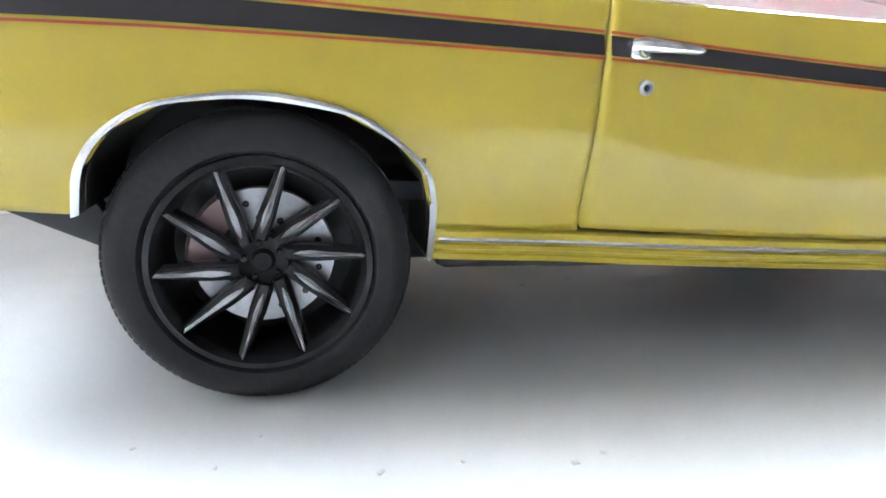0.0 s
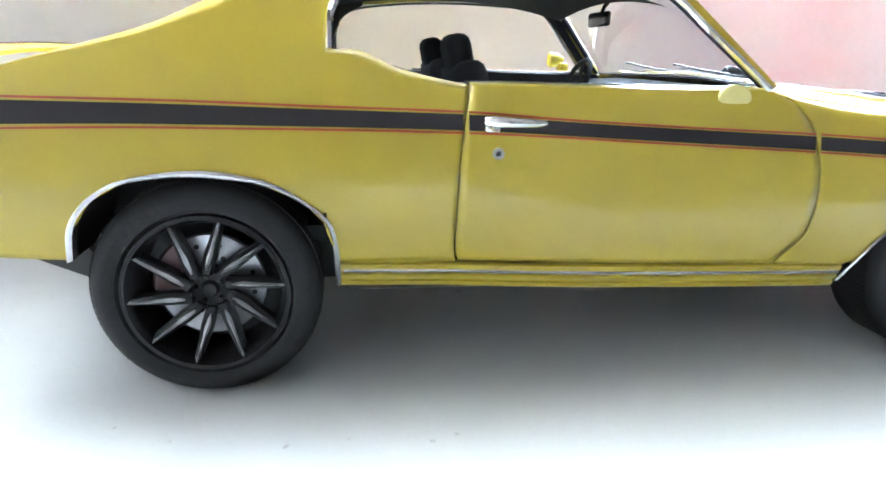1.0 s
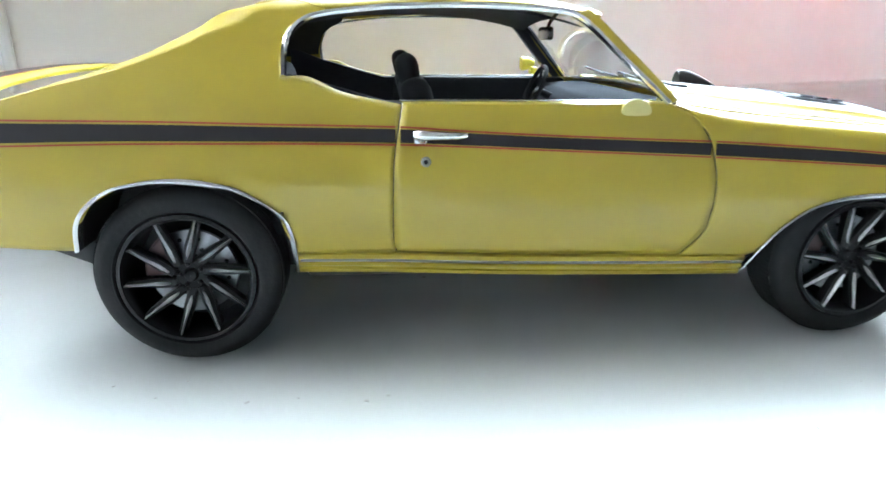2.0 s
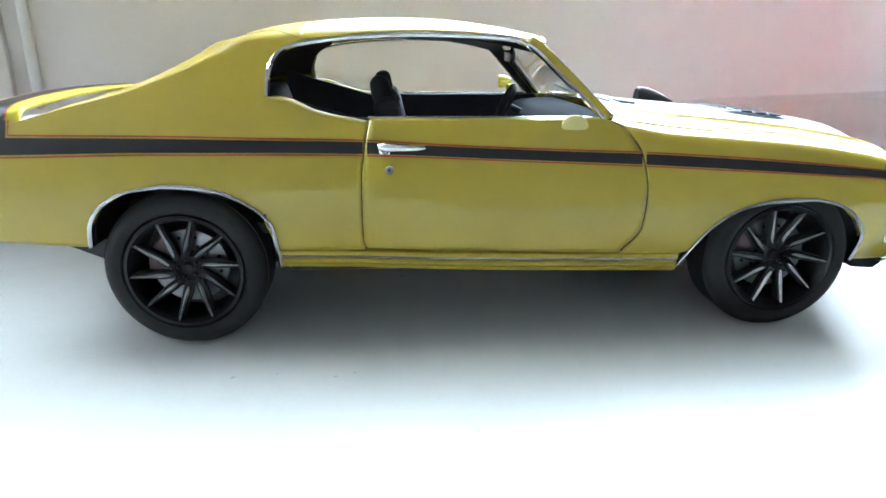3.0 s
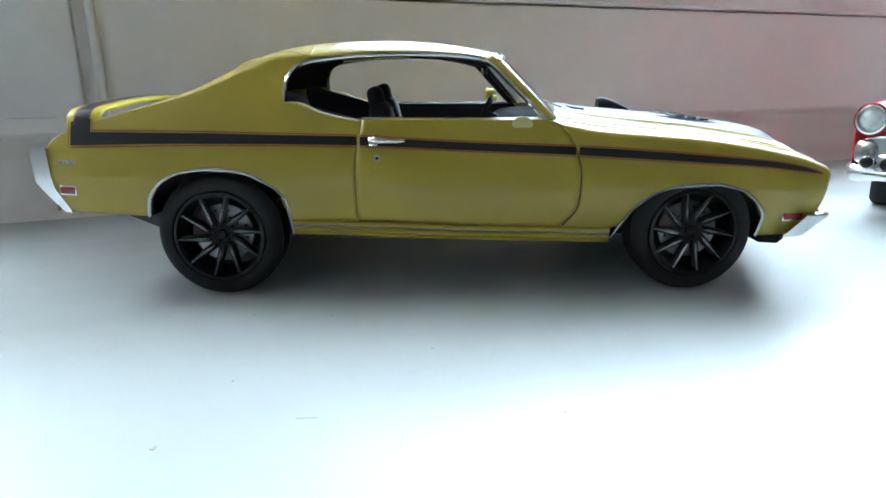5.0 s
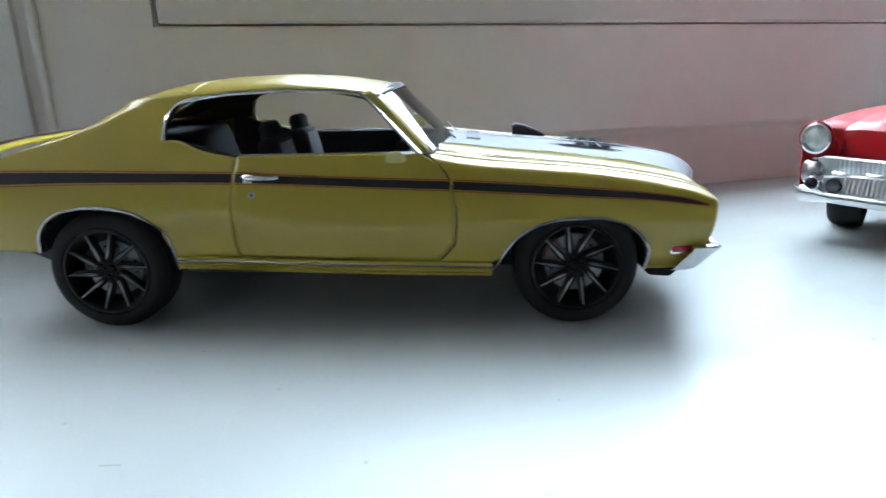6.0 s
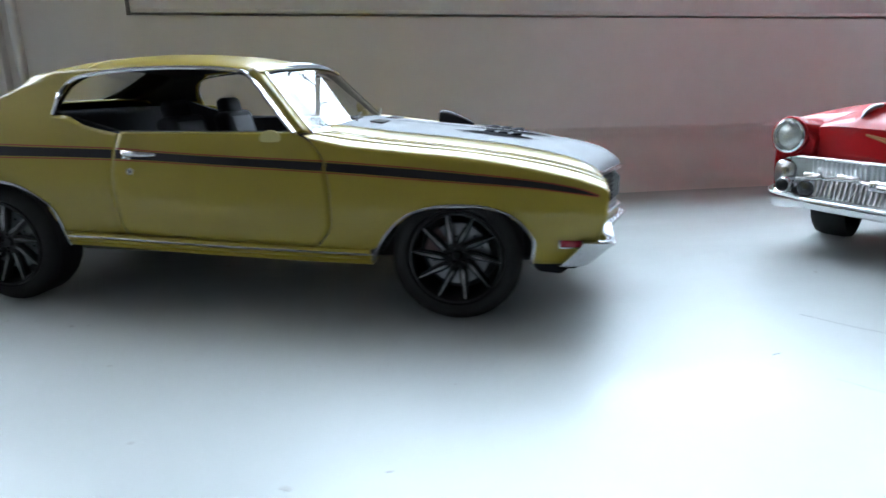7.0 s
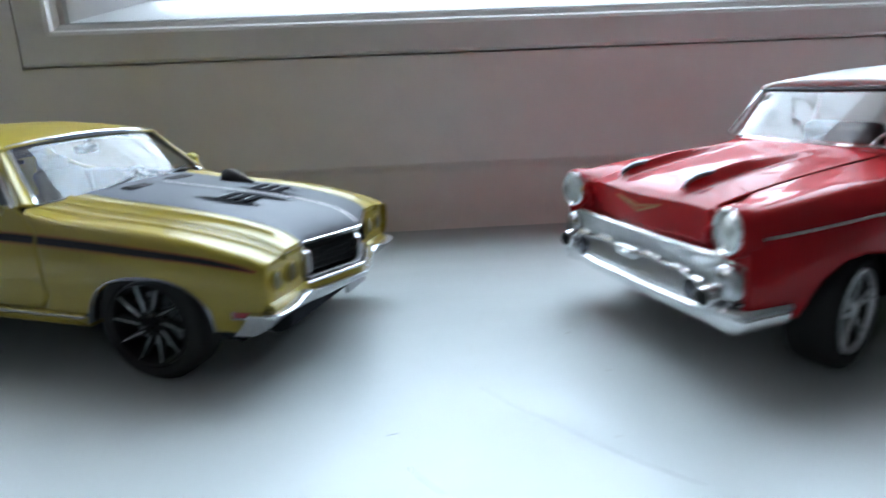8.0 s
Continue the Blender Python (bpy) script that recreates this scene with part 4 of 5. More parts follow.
# underside, exhaust
bm = bmesh.new()
slab(bm, (1.44, 0, 0.39), (3.78, 1.12, 0.34), 0.05)
slab(bm, (1.39, 0, 0.335), (1.86, 1.72, 0.10), 0.03)
slab(bm, (-0.72, 0, 0.53), (0.62, 1.6, 0.08), 0.03)
part("underbody", bm, DARK, coupe, "black plastic underbody")
for s in (-1, 1):
    bm = bmesh.new()
    tube(bm, [(0.5, s * 0.55, 0.27), (1.0, s * 0.52, 0.26), (2.0, s * 0.45, 0.26)], 0.045, 10)
    part("exhaust_pipe", bm, DARK, coupe)
    bm = bmesh.new()
    tube(bm, [(-0.70, s * 0.60, 0.48), (-0.50, s * 0.58, 0.44), (-0.36, s * 0.56, 0.40)], 0.035, 10)
    part("exhaust_pipe", bm, DARK, coupe)
    bm = bmesh.new()
    prism(bm, [(-0.66, 0.470), (-0.40, 0.470), (-0.31, 0.325), (-0.34, 0.315), (-0.62, 0.425)], s * 0.74, s * 0.80, 0.01)
    part("frame_rail", bm, DARK, coupe)

# cabin
bm = bmesh.new()
slab(bm, (1.25, 0, 0.50), (2.1, 1.66, 0.05))
part("cabin_floor", bm, VINYL, coupe)
for s in (-1, 1):
    bm = bmesh.new()
    slab(bm, (1.24, s * 0.815, 0.765), (1.50, 0.085, 0.49), 0.012)
    slab(bm, (1.35, s * 0.765, 0.80), (0.6, 0.05, 0.06), 0.02)
    part("door_card", bm, VINYL, coupe, "black inner door panel")
    bm = bmesh.new()
    slab(bm, (1.38, s * 0.842, 1.014), (1.04, 0.024, 0.010), 0.003)
    part("window_sweep", bm, TRIM, coupe, "bright strip along the door top")
    bm = bmesh.new()
    prism(bm, [(0.24, 0.72), (0.24, 1.18), (0.42, 1.115), (0.66, 1.05), (0.87, 0.99), (0.87, 0.72)], s * 0.76, s * 0.80, 0.006)
    part("quarter_trim", bm, VINYL, coupe, "black inner quarter panel")
bm = bmesh.new()
slab(bm, (-0.02, 0, 1.085), (0.42, 1.42, 0.04), 0.01)
part("parcel_shelf", bm, VINYL, coupe)
bm = bmesh.new()
add_grid(bm, np.array([[(x, y, float(RC(x)) - 0.045 - 0.05 * (y / 0.6) ** 2) for y in np.linspace(-0.6, 0.6, 9)] for x in np.linspace(0.36, 1.66, 9)]))
part("headliner", bm, VINYL, coupe, "dark headliner")


def seat(x, y, name):
    bm = bmesh.new()
    slab(bm, (x + 0.22, y, 0.66), (0.50, 0.48, 0.16), 0.05, 3)
    slab(bm, (x, y, 0.865), (0.13, 0.44, 0.44), 0.05, 3, Matrix.Rotation(radians(-14), 3, "Y"))
    o = part(name, bm, VINYL, coupe, "black bucket seat")
    bm = bmesh.new()
    slab(bm, (x - 0.068, y, 1.105), (0.10, 0.25, 0.15), 0.045, 3, Matrix.Rotation(radians(-12), 3, "Y"))
    part("headrest", bm, VINYL, o)
    bm = bmesh.new()
    slab(bm, (x + 0.062, y, 0.87), (0.02, 0.30, 0.36), 0.008, 2, Matrix.Rotation(radians(-14), 3, "Y"))
    part("seat_insert", bm, GREYVINYL, o)


seat(0.98, -0.36, "front_seat")
seat(0.98, 0.36, "front_seat")
bm = bmesh.new()
slab(bm, (0.52, 0, 0.67), (0.46, 1.20, 0.16), 0.05, 3)
slab(bm, (0.27, 0, 0.89), (0.14, 1.20, 0.44), 0.05, 3, Matrix.Rotation(radians(-18), 3, "Y"))
part("rear_seat", bm, VINYL, coupe, "black rear bench seat")
bm = bmesh.new()
prism(bm, [(1.80, 0.70), (1.77, 0.92), (1.84, 0.975), (2.08, 1.003), (2.08, 0.70)], -0.78, 0.78, 0.02)
part("dashboard", bm, DASH, coupe, "black dashboard")
bm = bmesh.new()
tr = Matrix.Translation((1.69, 0.36, 0.97)) @ Matrix.Rotation(radians(-66), 4, "Y")
ring = [tr @ Vector((0.135 * math.cos(a), 0.135 * math.sin(a), 0)) for a in np.linspace(0, 2 * math.pi, 33)]
tube(bm, ring, 0.013, 8, caps=False)
for a in (0.3, math.pi - 0.3, -math.pi / 2):
    tube(bm, [tr @ Vector((0, 0, -0.02)), tr @ Vector((0.13 * math.cos(a), 0.13 * math.sin(a), 0))], 0.010, 6)
wheel = part("steering_wheel", bm, VINYL, coupe, "black steering wheel")
bm = bmesh.new()
tube(bm, [tr @ Vector((0, 0, -0.01)), tr @ Vector((0, 0, -0.16))], 0.022, 8)
part("steering_column", bm, VINYL, wheel)
bm = bmesh.new()
tube(bm, [(1.70, 0, 1.375), (1.665, 0, 1.33), (1.655, 0, 1.30)], 0.010, 8)
slab(bm, (1.645, 0, 1.275), (0.03, 0.22, 0.065), 0.012)
part("interior_mirror", bm, SMOKE, coupe, "dull silver interior mirror")
# wipers lie at the foot of the screen
for y in (-0.35, 0.2):
    bm = bmesh.new()
    tube(bm, [(2.13, y, 1.05), (2.09, y + 0.18, 1.065), (2.055, y + 0.36, 1.085)], 0.006, 5)
    part("wiper", bm, BLACK, coupe)


def blade_wheel(x, s, r, q, zc, turn, parent):
    """A black wheel with ten swept, silver-edged blades, a disc brake and a low tyre."""
    yo = s * 0.965
    bm = bmesh.new()
    prof = [(q, -0.06), (q + 0.004, -0.012), (q + 0.014, 0.0), ((q + r) / 2 - 0.004, 0.004), (r * 0.93, -0.012), (r * 0.975, -0.035), (r * 0.997, -0.065), (r, -0.10), (r, -0.19), (r * 0.98, -0.25), (r * 0.93, -0.275), (q, -0.27), (q, -0.06)]
    lathe(bm, prof, (x, yo, zc), "y", 72, s)
    w = part("wheel", bm, RUBBER, parent, "black low-profile tyre on a black ten-blade wheel")
    # shallow tread grooves
    bm = bmesh.new()
    for k in range(110):
        a = 2 * math.pi * k / 110
        for h, sk in ((-0.085, 0.02), (-0.19, -0.02)):
            c = Vector((x + (r - 0.0015) * math.cos(a + sk), yo + s * h, zc + (r - 0.0015) * math.sin(a + sk)))
            slab(bm, c, (0.017, 0.07, 0.0045), rot=Matrix.Rotation(-(a + sk) + math.pi / 2, 3, "Y"))
    part("tread", bm, RUBBER, w)
    bm = bmesh.new()
    lathe(bm, [(q + 0.004, -0.02), (q, 0.002), (q - 0.014, 0.004), (q - 0.022, -0.012), (q - 0.030, -0.03), (q - 0.034, -0.20), (q * 0.3, -0.21), (0.001, -0.21)], (x, yo, zc), "y", 56, s)
    rim = part("rim", bm, RIMBLACK, w, "gloss black rim")
    bm = bmesh.new()
    lathe(bm, [(0.001, -0.125), (0.05, -0.125), (0.055, -0.10), (0.175, -0.10), (0.178, -0.115), (0.05, -0.118)], (x, yo, zc), "y", 40, s)
    part("brake_disc", bm, DISC, w, "drilled silver brake disc")
    bm = bmesh.new()
    for k in range(12):
        a = 2 * math.pi * k / 12 + 0.1
        for rr in (0.10, 0.14):
            aa = a + (rr - 0.1) * 5
            lathe(bm, [(0.001, -0.0985), (0.009, -0.0985), (0.009, -0.104)], (x + rr * math.cos(aa), yo, zc + rr * math.sin(aa)), "y", 8, s)
    part("disc_holes", bm, RIMBLACK, w)
    bm = bmesh.new()
    rows = [[(x + rr * math.cos(a), yo - s * h, zc + rr * math.sin(a)) for rr, h in ((0.10, 0.098), (0.11, 0.088), (0.18, 0.088), (0.19, 0.098), (0.19, 0.12))] for a in np.linspace(2.2, 3.2, 9)]
    add_grid(bm, np.array(rows), (0, s, 0))
    part("brake_caliper", bm, CALIPER, w, "dull brake caliper", flip=True)
    bm = bmesh.new()
    lathe(bm, [(0.001, -0.046), (0.022, -0.047), (0.027, -0.056), (0.030, -0.062), (0.062, -0.062), (0.070, -0.072), (0.074, -0.10)], (x, yo, zc), "y", 28, s)
    part("hub_cap", bm, HUB, rim)
    bm = bmesh.new()
    lathe(bm, [(0.001, 0.014), (0.006, 0.014), (0.0085, 0.010), (0.009, 0.0)], (0, 0, 0), "y", 8, s)
    nut = part("wheel_nut", bm, RIMBLACK, rim)
    for k in range(5):
        a = 2 * math.pi * k / 5 + 0.5
        one = nut if k == 0 else new("wheel_nut", nut.data)
        one.parent = rim
        one.location = ((x + 0.046 * math.cos(a)) * S, (yo - s * 0.063) * S, (zc + 0.046 * math.sin(a)) * S)
    for k in range(10):
        a = turn + 2 * math.pi * k / 10
        e1 = Vector((math.cos(a), 0, math.sin(a)))
        a0 = a + 0.30
        tip, root = e1 * (q - 0.020), Vector((math.cos(a0), 0, math.sin(a0))) * 0.060
        d = (tip - root).normalized()
        nrm = Vector((-d.z, 0, d.x))
        def P(u, wd, h):
            c = root.lerp(tip, u) + nrm * wd
            return (x + c.x, yo + s * h, zc + c.z)
        # black body of the blade
        bm = bmesh.new()
        outl = [(0.0, 0.018), (0.35, 0.019), (1.02, 0.010)]
        top = [[P(u, -w_, -0.020 - 0.020 * (1 - u)), P(u, -w_ * 0.6, -0.014 - 0.020 * (1 - u)), P(u, w_ * 0.6, -0.014 - 0.020 * (1 - u)), P(u, w_ * 1.2, -0.024 - 0.02 * (1 - u)), P(u, w_ * 1.2, -0.07), P(u, -w_, -0.07)] for u, w_ in outl]
        add_grid(bm, np.array(top), wrap=True)
        blade = part("spoke", bm, RIMBLACK, rim)
        # machined facet
        bm = bmesh.new()
        f = [(0.10, -0.001, 0.002), (0.22, -0.006, 0.010), (0.34, -0.008, 0.012), (0.62, -0.004, 0.007), (0.90, -0.003, 0.005), (1.01, -0.005, 0.006)]
        rows = [[P(u, a_, -0.0165 - 0.020 * (1 - u)), P(u, (a_ + b_) / 2 + 0.002, -0.002 - 0.020 * (1 - u)), P(u, b_, -0.0165 - 0.020 * (1 - u))] for u, a_, b_ in f]
        add_grid(bm, np.array(rows), (0, s, 0))
        part("spoke_face", bm, BLADE, blade, "machined silver blade edge", flip=True, sharp=10)
    return w


for s in (-1, 1):
    blade_wheel(0.010, s, 0.370, 0.266, 0.332, 0.094, coupe)
    blade_wheel(WB, s, 0.366, 0.262, 0.346, 0.53, coupe)


# ---- the red sedan ----
RH = radians(214.5)
RO = Vector((5.652, 0.339, 0))        # under the middle of its headlights
sedan = thing("model_sedan", "glossy red die-cast fifties sedan with white roof and chrome grille", "model car", place=Matrix.Translation(RO * S) @ Matrix.Rotation(RH, 4, "Z"))
sedan.scale = (0.88, 1.09, 1.01)
AX, AXR, RW = -0.93, -3.85, 0.352
rhw = crv((-4.75, 0.80), (-4.2, 0.86), (-3.0, 0.885), (-1.0, 0.885), (-0.5, 0.875), (-0.2, 0.860), (0.0, 0.835), (0.06, 0.82))
roff = crv((0.30, -0.06), (0.36, -0.03), (0.48, -0.008), (0.62, 0.0), (0.80, 0.0), (0.86, -0.004), (0.93, -0.022), (1.0, -0.06), (1.1, -0.13))
RZF = crv((-4.75, 1.12), (-4.0, 1.10), (-3.0, 1.08), (-2.0, 1.095), (-1.3, 1.085), (-0.6, 1.045), (-0.2, 1.008), (0.0, 0.992), (0.06, 0.985))

RB = crv((-1.75, 1.205), (-1.2, 1.158), (-0.8, 1.115), (-0.4, 1.062), (-0.1, 1.012), (0.02, 0.975), (0.06, 0.94))


def rflank(P2, s, lift=0.0):
    P2 = np.asarray(P2, float)
    return np.stack([P2[..., 0], s * (rhw(P2[..., 0]) + roff(P2[..., 1]) + lift), P2[..., 1]], -1)


def arch_pts(ax):
    """A wheel opening, from the rear edge to the front edge."""
    pts = [(ax - 0.47, 0.36), (ax - 0.45, 0.50), (ax - 0.36, 0.61), (ax - 0.2, 0.675), (ax, 0.695), (ax + 0.2, 0.670), (ax + 0.38, 0.58), (ax + 0.48, 0.46), (ax + 0.52, 0.37)]
    return pts


for s in (-1, 1):
    bm = bmesh.new()
    # front fender: flank, crown and inner slope
    ar = arch_pts(AX)
    bot = resample([(-1.62, 0.335), *ar, (-0.2, 0.40), (0.02, 0.47)], 80, 0.5, smooth=False)
    tx = np.linspace(-1.62, 0.05, 80)
    top = np.stack([tx, RZF(tx) - 0.05], 1)
    left = resample([(-1.62, 0.335), (-1.62, RZF(-1.62) - 0.05)], 20)
    right = resample([(0.02, 0.47), (0.03, 0.70), (0.05, RZF(0.05) - 0.05)], 20)
    g = rflank(coons(bot, top, left, right), s)
    rows = [*g]
    y0 = rhw(tx) + roff(RZF(tx) - 0.05)
    for t in np.linspace(0, 1, 8)[1:]:
        yb = (1 - t) ** 2 * y0 + 2 * t * (1 - t) * (y0 - 0.02) + t * t * (y0 - 0.11)
        zb = (1 - t) ** 2 * (RZF(tx) - 0.05) + 2 * t * (1 - t) * (RZF(tx) - 0.006) + t * t * (RZF(tx) - 0.004)
        rows.append(np.stack([tx, s * yb, zb], 1))
    dip = 0.07 * np.clip((tx + 0.35) / 0.35, 0, 1)
    for t in (0.3, 0.65, 1.0):
        rows.append(np.stack([tx, s * ((y0 - 0.11) + (0.535 - (y0 - 0.11)) * t), RZF(tx) - 0.004 + (RB(tx) - 0.048 - dip - RZF(tx) + 0.004) * t**1.1], 1))
    rows.append(rows[-1] + np.array([0, 0, -0.08]))
    add_grid(bm, np.array(rows), (0, s, 0.4))
    part("front_fender", bm, RED, sedan, solid=0.018)
    # front face round the headlight
    bm = bmesh.new()
    rows = []
    for v in np.linspace(0, 1, 12):
        z = 0.955 * (1 - v) + 0.55 * v
        rows.append([(0.035 - 0.06 * v - (0.05 if y < 0.58 else 0.0), s * y, z - 0.06 * max(0, (0.62 - y)) * (1 - v)) for y in (0.50, 0.54, 0.60, 0.72, 0.82, 0.83)])
    add_grid(bm, np.array(rows), (1, 0, 0))
    part("front_panel", bm, RED, sedan, solid=0.015)
    bm = bmesh.new()
    lathe(bm, [(0.001, 0.062), (0.04, 0.058), (0.08, 0.042), (0.105, 0.015), (0.108, -0.02)], (0.045, s * 0.730, 0.862), "x", 36)
    lamp = part("headlight", bm, LAMP, sedan, "round clear ribbed headlight")
    tall = Matrix.Diagonal((1, 0.86, 0.97, 1))
    egg = Matrix.Translation((0, s * 0.730 * S, 0.862 * S)) @ Matrix.Rotation(-s * 0.18, 4, "Z") @ tall @ Matrix.Translation((0, -s * 0.730 * S, -0.862 * S))
    lamp.data.transform(egg)
    bm = bmesh.new()
    lathe(bm, [(0.103, 0.0), (0.106, 0.040), (0.116, 0.052), (0.130, 0.045), (0.138, 0.01), (0.138, -0.08)], (0.045, s * 0.730, 0.862), "x", 36)
    part("bezel", bm, CHROME, lamp, "chrome headlight ring").data.transform(egg)
    bm = bmesh.new()
    lathe(bm, [(0.140, -0.10), (0.150, 0.0), (0.146, 0.035), (0.136, 0.040), (0.134, 0.0)], (0.035, s * 0.730, 0.862), "x", 36)
    part("headlight_hood", bm, RED, lamp).data.transform(egg)
    bm = bmesh.new()
    tube(bm, [(0.085, s * 0.730 + 0.122 * math.cos(a), 0.862 + 0.126 * math.sin(a)) for a in np.linspace(0.9, math.pi - 0.9, 13)], 0.011, 6)
    part("visor", bm, CHROME, lamp, "thin chrome lamp visor").data.transform(egg)

    # doors and rear quarter
    bm = bmesh.new()
    bot = resample([(-2.78, 0.335), (-1.635, 0.335)], 30)
    top = resample([(-2.78, 1.03), (-1.635, 1.03)], 30)
    add_grid(bm, rflank(coons(bot, top, resample([(-2.78, 0.335), (-2.78, 1.03)], 20), resample([(-1.635, 0.335), (-1.635, 1.03)], 20)), s), (0, s, 0))
    door = part("door", bm, RED, sedan, solid=0.02)
    bm = bmesh.new()
    tube(bm, [(-2.55, s * 0.895, 0.93), (-2.35, s * 0.90, 0.93)], 0.014, 8)
    part("door_handle", bm, CHROME, door, "chrome door handle")
    bm = bmesh.new()
    ar = arch_pts(AXR)
    bot = resample([(-4.72, 0.42), *ar, (-3.1, 0.335), (-2.795, 0.335)], 70, 0.5, smooth=False)
    tx = np.linspace(-4.78, -2.795, 70)
    top = np.stack([tx, RZF(tx) - 0.02], 1)
    add_grid(bm, rflank(coons(bot, top, resample([(-4.72, 0.42), (-4.80, 0.8), tuple(top[0])], 20), resample([(-2.795, 0.335), tuple(top[-1])], 20)), s), (0, s, 0))
    part("quarter_panel", bm, RED, sedan, solid=0.02)
    # bright side spear
    bm = bmesh.new()
    xs = np.linspace(-4.2, -0.06, 60)
    zz = 0.838 + 0.060 * np.clip(-xs / 1.0, 0, 1) - 0.02 * np.clip((-xs - 1.4) / 2, 0, 1)
    tube(bm, rflank(np.stack([xs, zz], 1), s, 0.003), 0.0085, 6)
    part("side_trim", bm, DULL, sedan, "thin silver side strip")
    # arch liners
    for ax in (AX, AXR):
        bm = bmesh.new()
        p = resample(arch_pts(ax), 30)
        a1 = rflank(p, s, -0.02)
        a2 = a1.copy()
        a2[:, 1] = s * 0.50
        add_grid(bm, np.array([a1, a2]))
        add_grid(bm, np.array([a2, [[q[0], s * 0.50, 0.3] for q in a2]]))
        part("wheel_liner", bm, DARK, sedan)

# bonnet
ys = np.linspace(-0.545, 0.545, 61)
U = np.linspace(0, 1, 60)
rows = []
for u in U:
    row = []
    for y in ys:
        x = -1.70 + u * (1.76 - 0.05 * (y / 0.545) ** 2)
        x += (1 - u) * 0.10 - (1 - u) * 0.22 * (abs(y) / 0.545) ** 2
        ridge = 0.062 * math.exp(-(abs((abs(y) - 0.285) / 0.040) ** 2.6)) * min(1, max(0, (x + 1.45) / 0.9)) * min(1, max(0, (0.02 - x) / 0.18))
        z = float(RB(x)) - 0.045 * (abs(y) / 0.545) ** 3 + ridge
        row.append((x, y, z))
    rows.append(row)
face = [[(p[0] - 0.008 - 0.03 * v, p[1], p[2] - 0.02 - (p[2] - 0.02 - 0.70) * v) for p in rows[-1]] for v in (0.0, 0.25, 0.5, 0.75, 1.0)]
bm = bmesh.new()
add_grid(bm, np.array(rows + face), (0, 0, 1))
hood = part("hood", bm, RED, sedan, "red bonnet with twin ridges", solid=0.015)
for s in (-1, 1):
    bm = bmesh.new()
    zb = float(RB(-0.2)) + 0.034
    tube(bm, [(-0.02, s * 0.285, zb - 0.055), (-0.06, s * 0.285, zb - 0.022), (-0.14, s * 0.285, zb + 0.004), (-0.24, s * 0.285, zb + 0.016), (-0.32, s * 0.285, zb + 0.018)], [0.005, 0.013, 0.021, 0.025, 0.018], 12)
    part("hood_ornament", bm, DISC, hood, "silver rocket ornament")
bm = bmesh.new()
for a, b in (((0.068, -0.20, 0.905), (0.060, 0.0, 0.835)), ((0.068, 0.20, 0.905), (0.060, 0.0, 0.835)), ((0.068, -0.20, 0.905), (0.064, 0.0, 0.868)), ((0.068, 0.20, 0.905), (0.064, 0.0, 0.868))):
    tube(bm, [a, b], 0.0075, 6, flat=0.7)
part("hood_emblem", bm, GOLD, hood, "gold V-shaped emblem")

# grille and bumper
bm = bmesh.new()
slab(bm, (0.02, 0, 0.565), (0.04, 1.36, 0.29), rot=Matrix.Rotation(radians(9), 3, "Y"))
grille = part("grille", bm, GRILLEBACK, sedan, "silver finned grille")
for z, x, tall, tilt, count in ((0.652, 0.050, 0.105, 9, 37), (0.505, 0.088, 0.135, -14, 35)):
    bm = bmesh.new()
    slab(bm, (0, 0, 0), (0.030, 0.014, tall), 0.004, 1, Matrix.Rotation(radians(tilt), 3, "Y"))
    first = part("grille_fin", bm, ALLOY, grille)
    for k in range(count):
        y = (k - (count - 1) / 2) * 0.0325
        fin = first if k == 0 else new("grille_fin", first.data)
        fin.parent = grille
        fin.location = ((x - 0.035 * (abs(y) / 0.8) ** 3) * S, y * S, z * S)
bm = bmesh.new()
tube(bm, [(0.110, -0.60, 0.560), (0.118, -0.45, 0.580), (0.124, -0.2, 0.594), (0.128, 0, 0.580), (0.124, 0.2, 0.594), (0.118, 0.45, 0.580), (0.110, 0.60, 0.560)], 0.014, 8)
for y, w, z in ((-0.47, 0.13, 0.592), (-0.23, 0.15, 0.604), (0.23, 0.15, 0.604), (0.47, 0.13, 0.592)):
    slab(bm, (0.128, y, z), (0.055, w, 0.034), 0.010, 2, Matrix.Rotation(radians(-25), 3, "Y"))
bar = part("grille_bar", bm, CHROME, grille, "chrome grille bar")
bm = bmesh.new()
slab(bm, (0.138, 0, 0.578), (0.045, 0.20, 0.075), 0.020, 3)
slab(bm, (0.152, 0, 0.566), (0.035, 0.10, 0.040), 0.014, 3)
part("medallion", bm, CHROME, bar, "chrome medallion")
bm = bmesh.new()
add_grid(bm, np.array([[(x - 0.035 * (abs(y) / 0.8) ** 3, y, z) for y in np.linspace(-0.76, 0.76, 25)] for x, z in ((0.052, 0.600), (0.062, 0.540), (0.078, 0.480), (0.110, 0.445), (0.140, 0.432))]), (1, 0, 0.3))
part("grille_pan", bm, GRILLEBACK, grille, "grey panel behind the lower fins", flip=True)
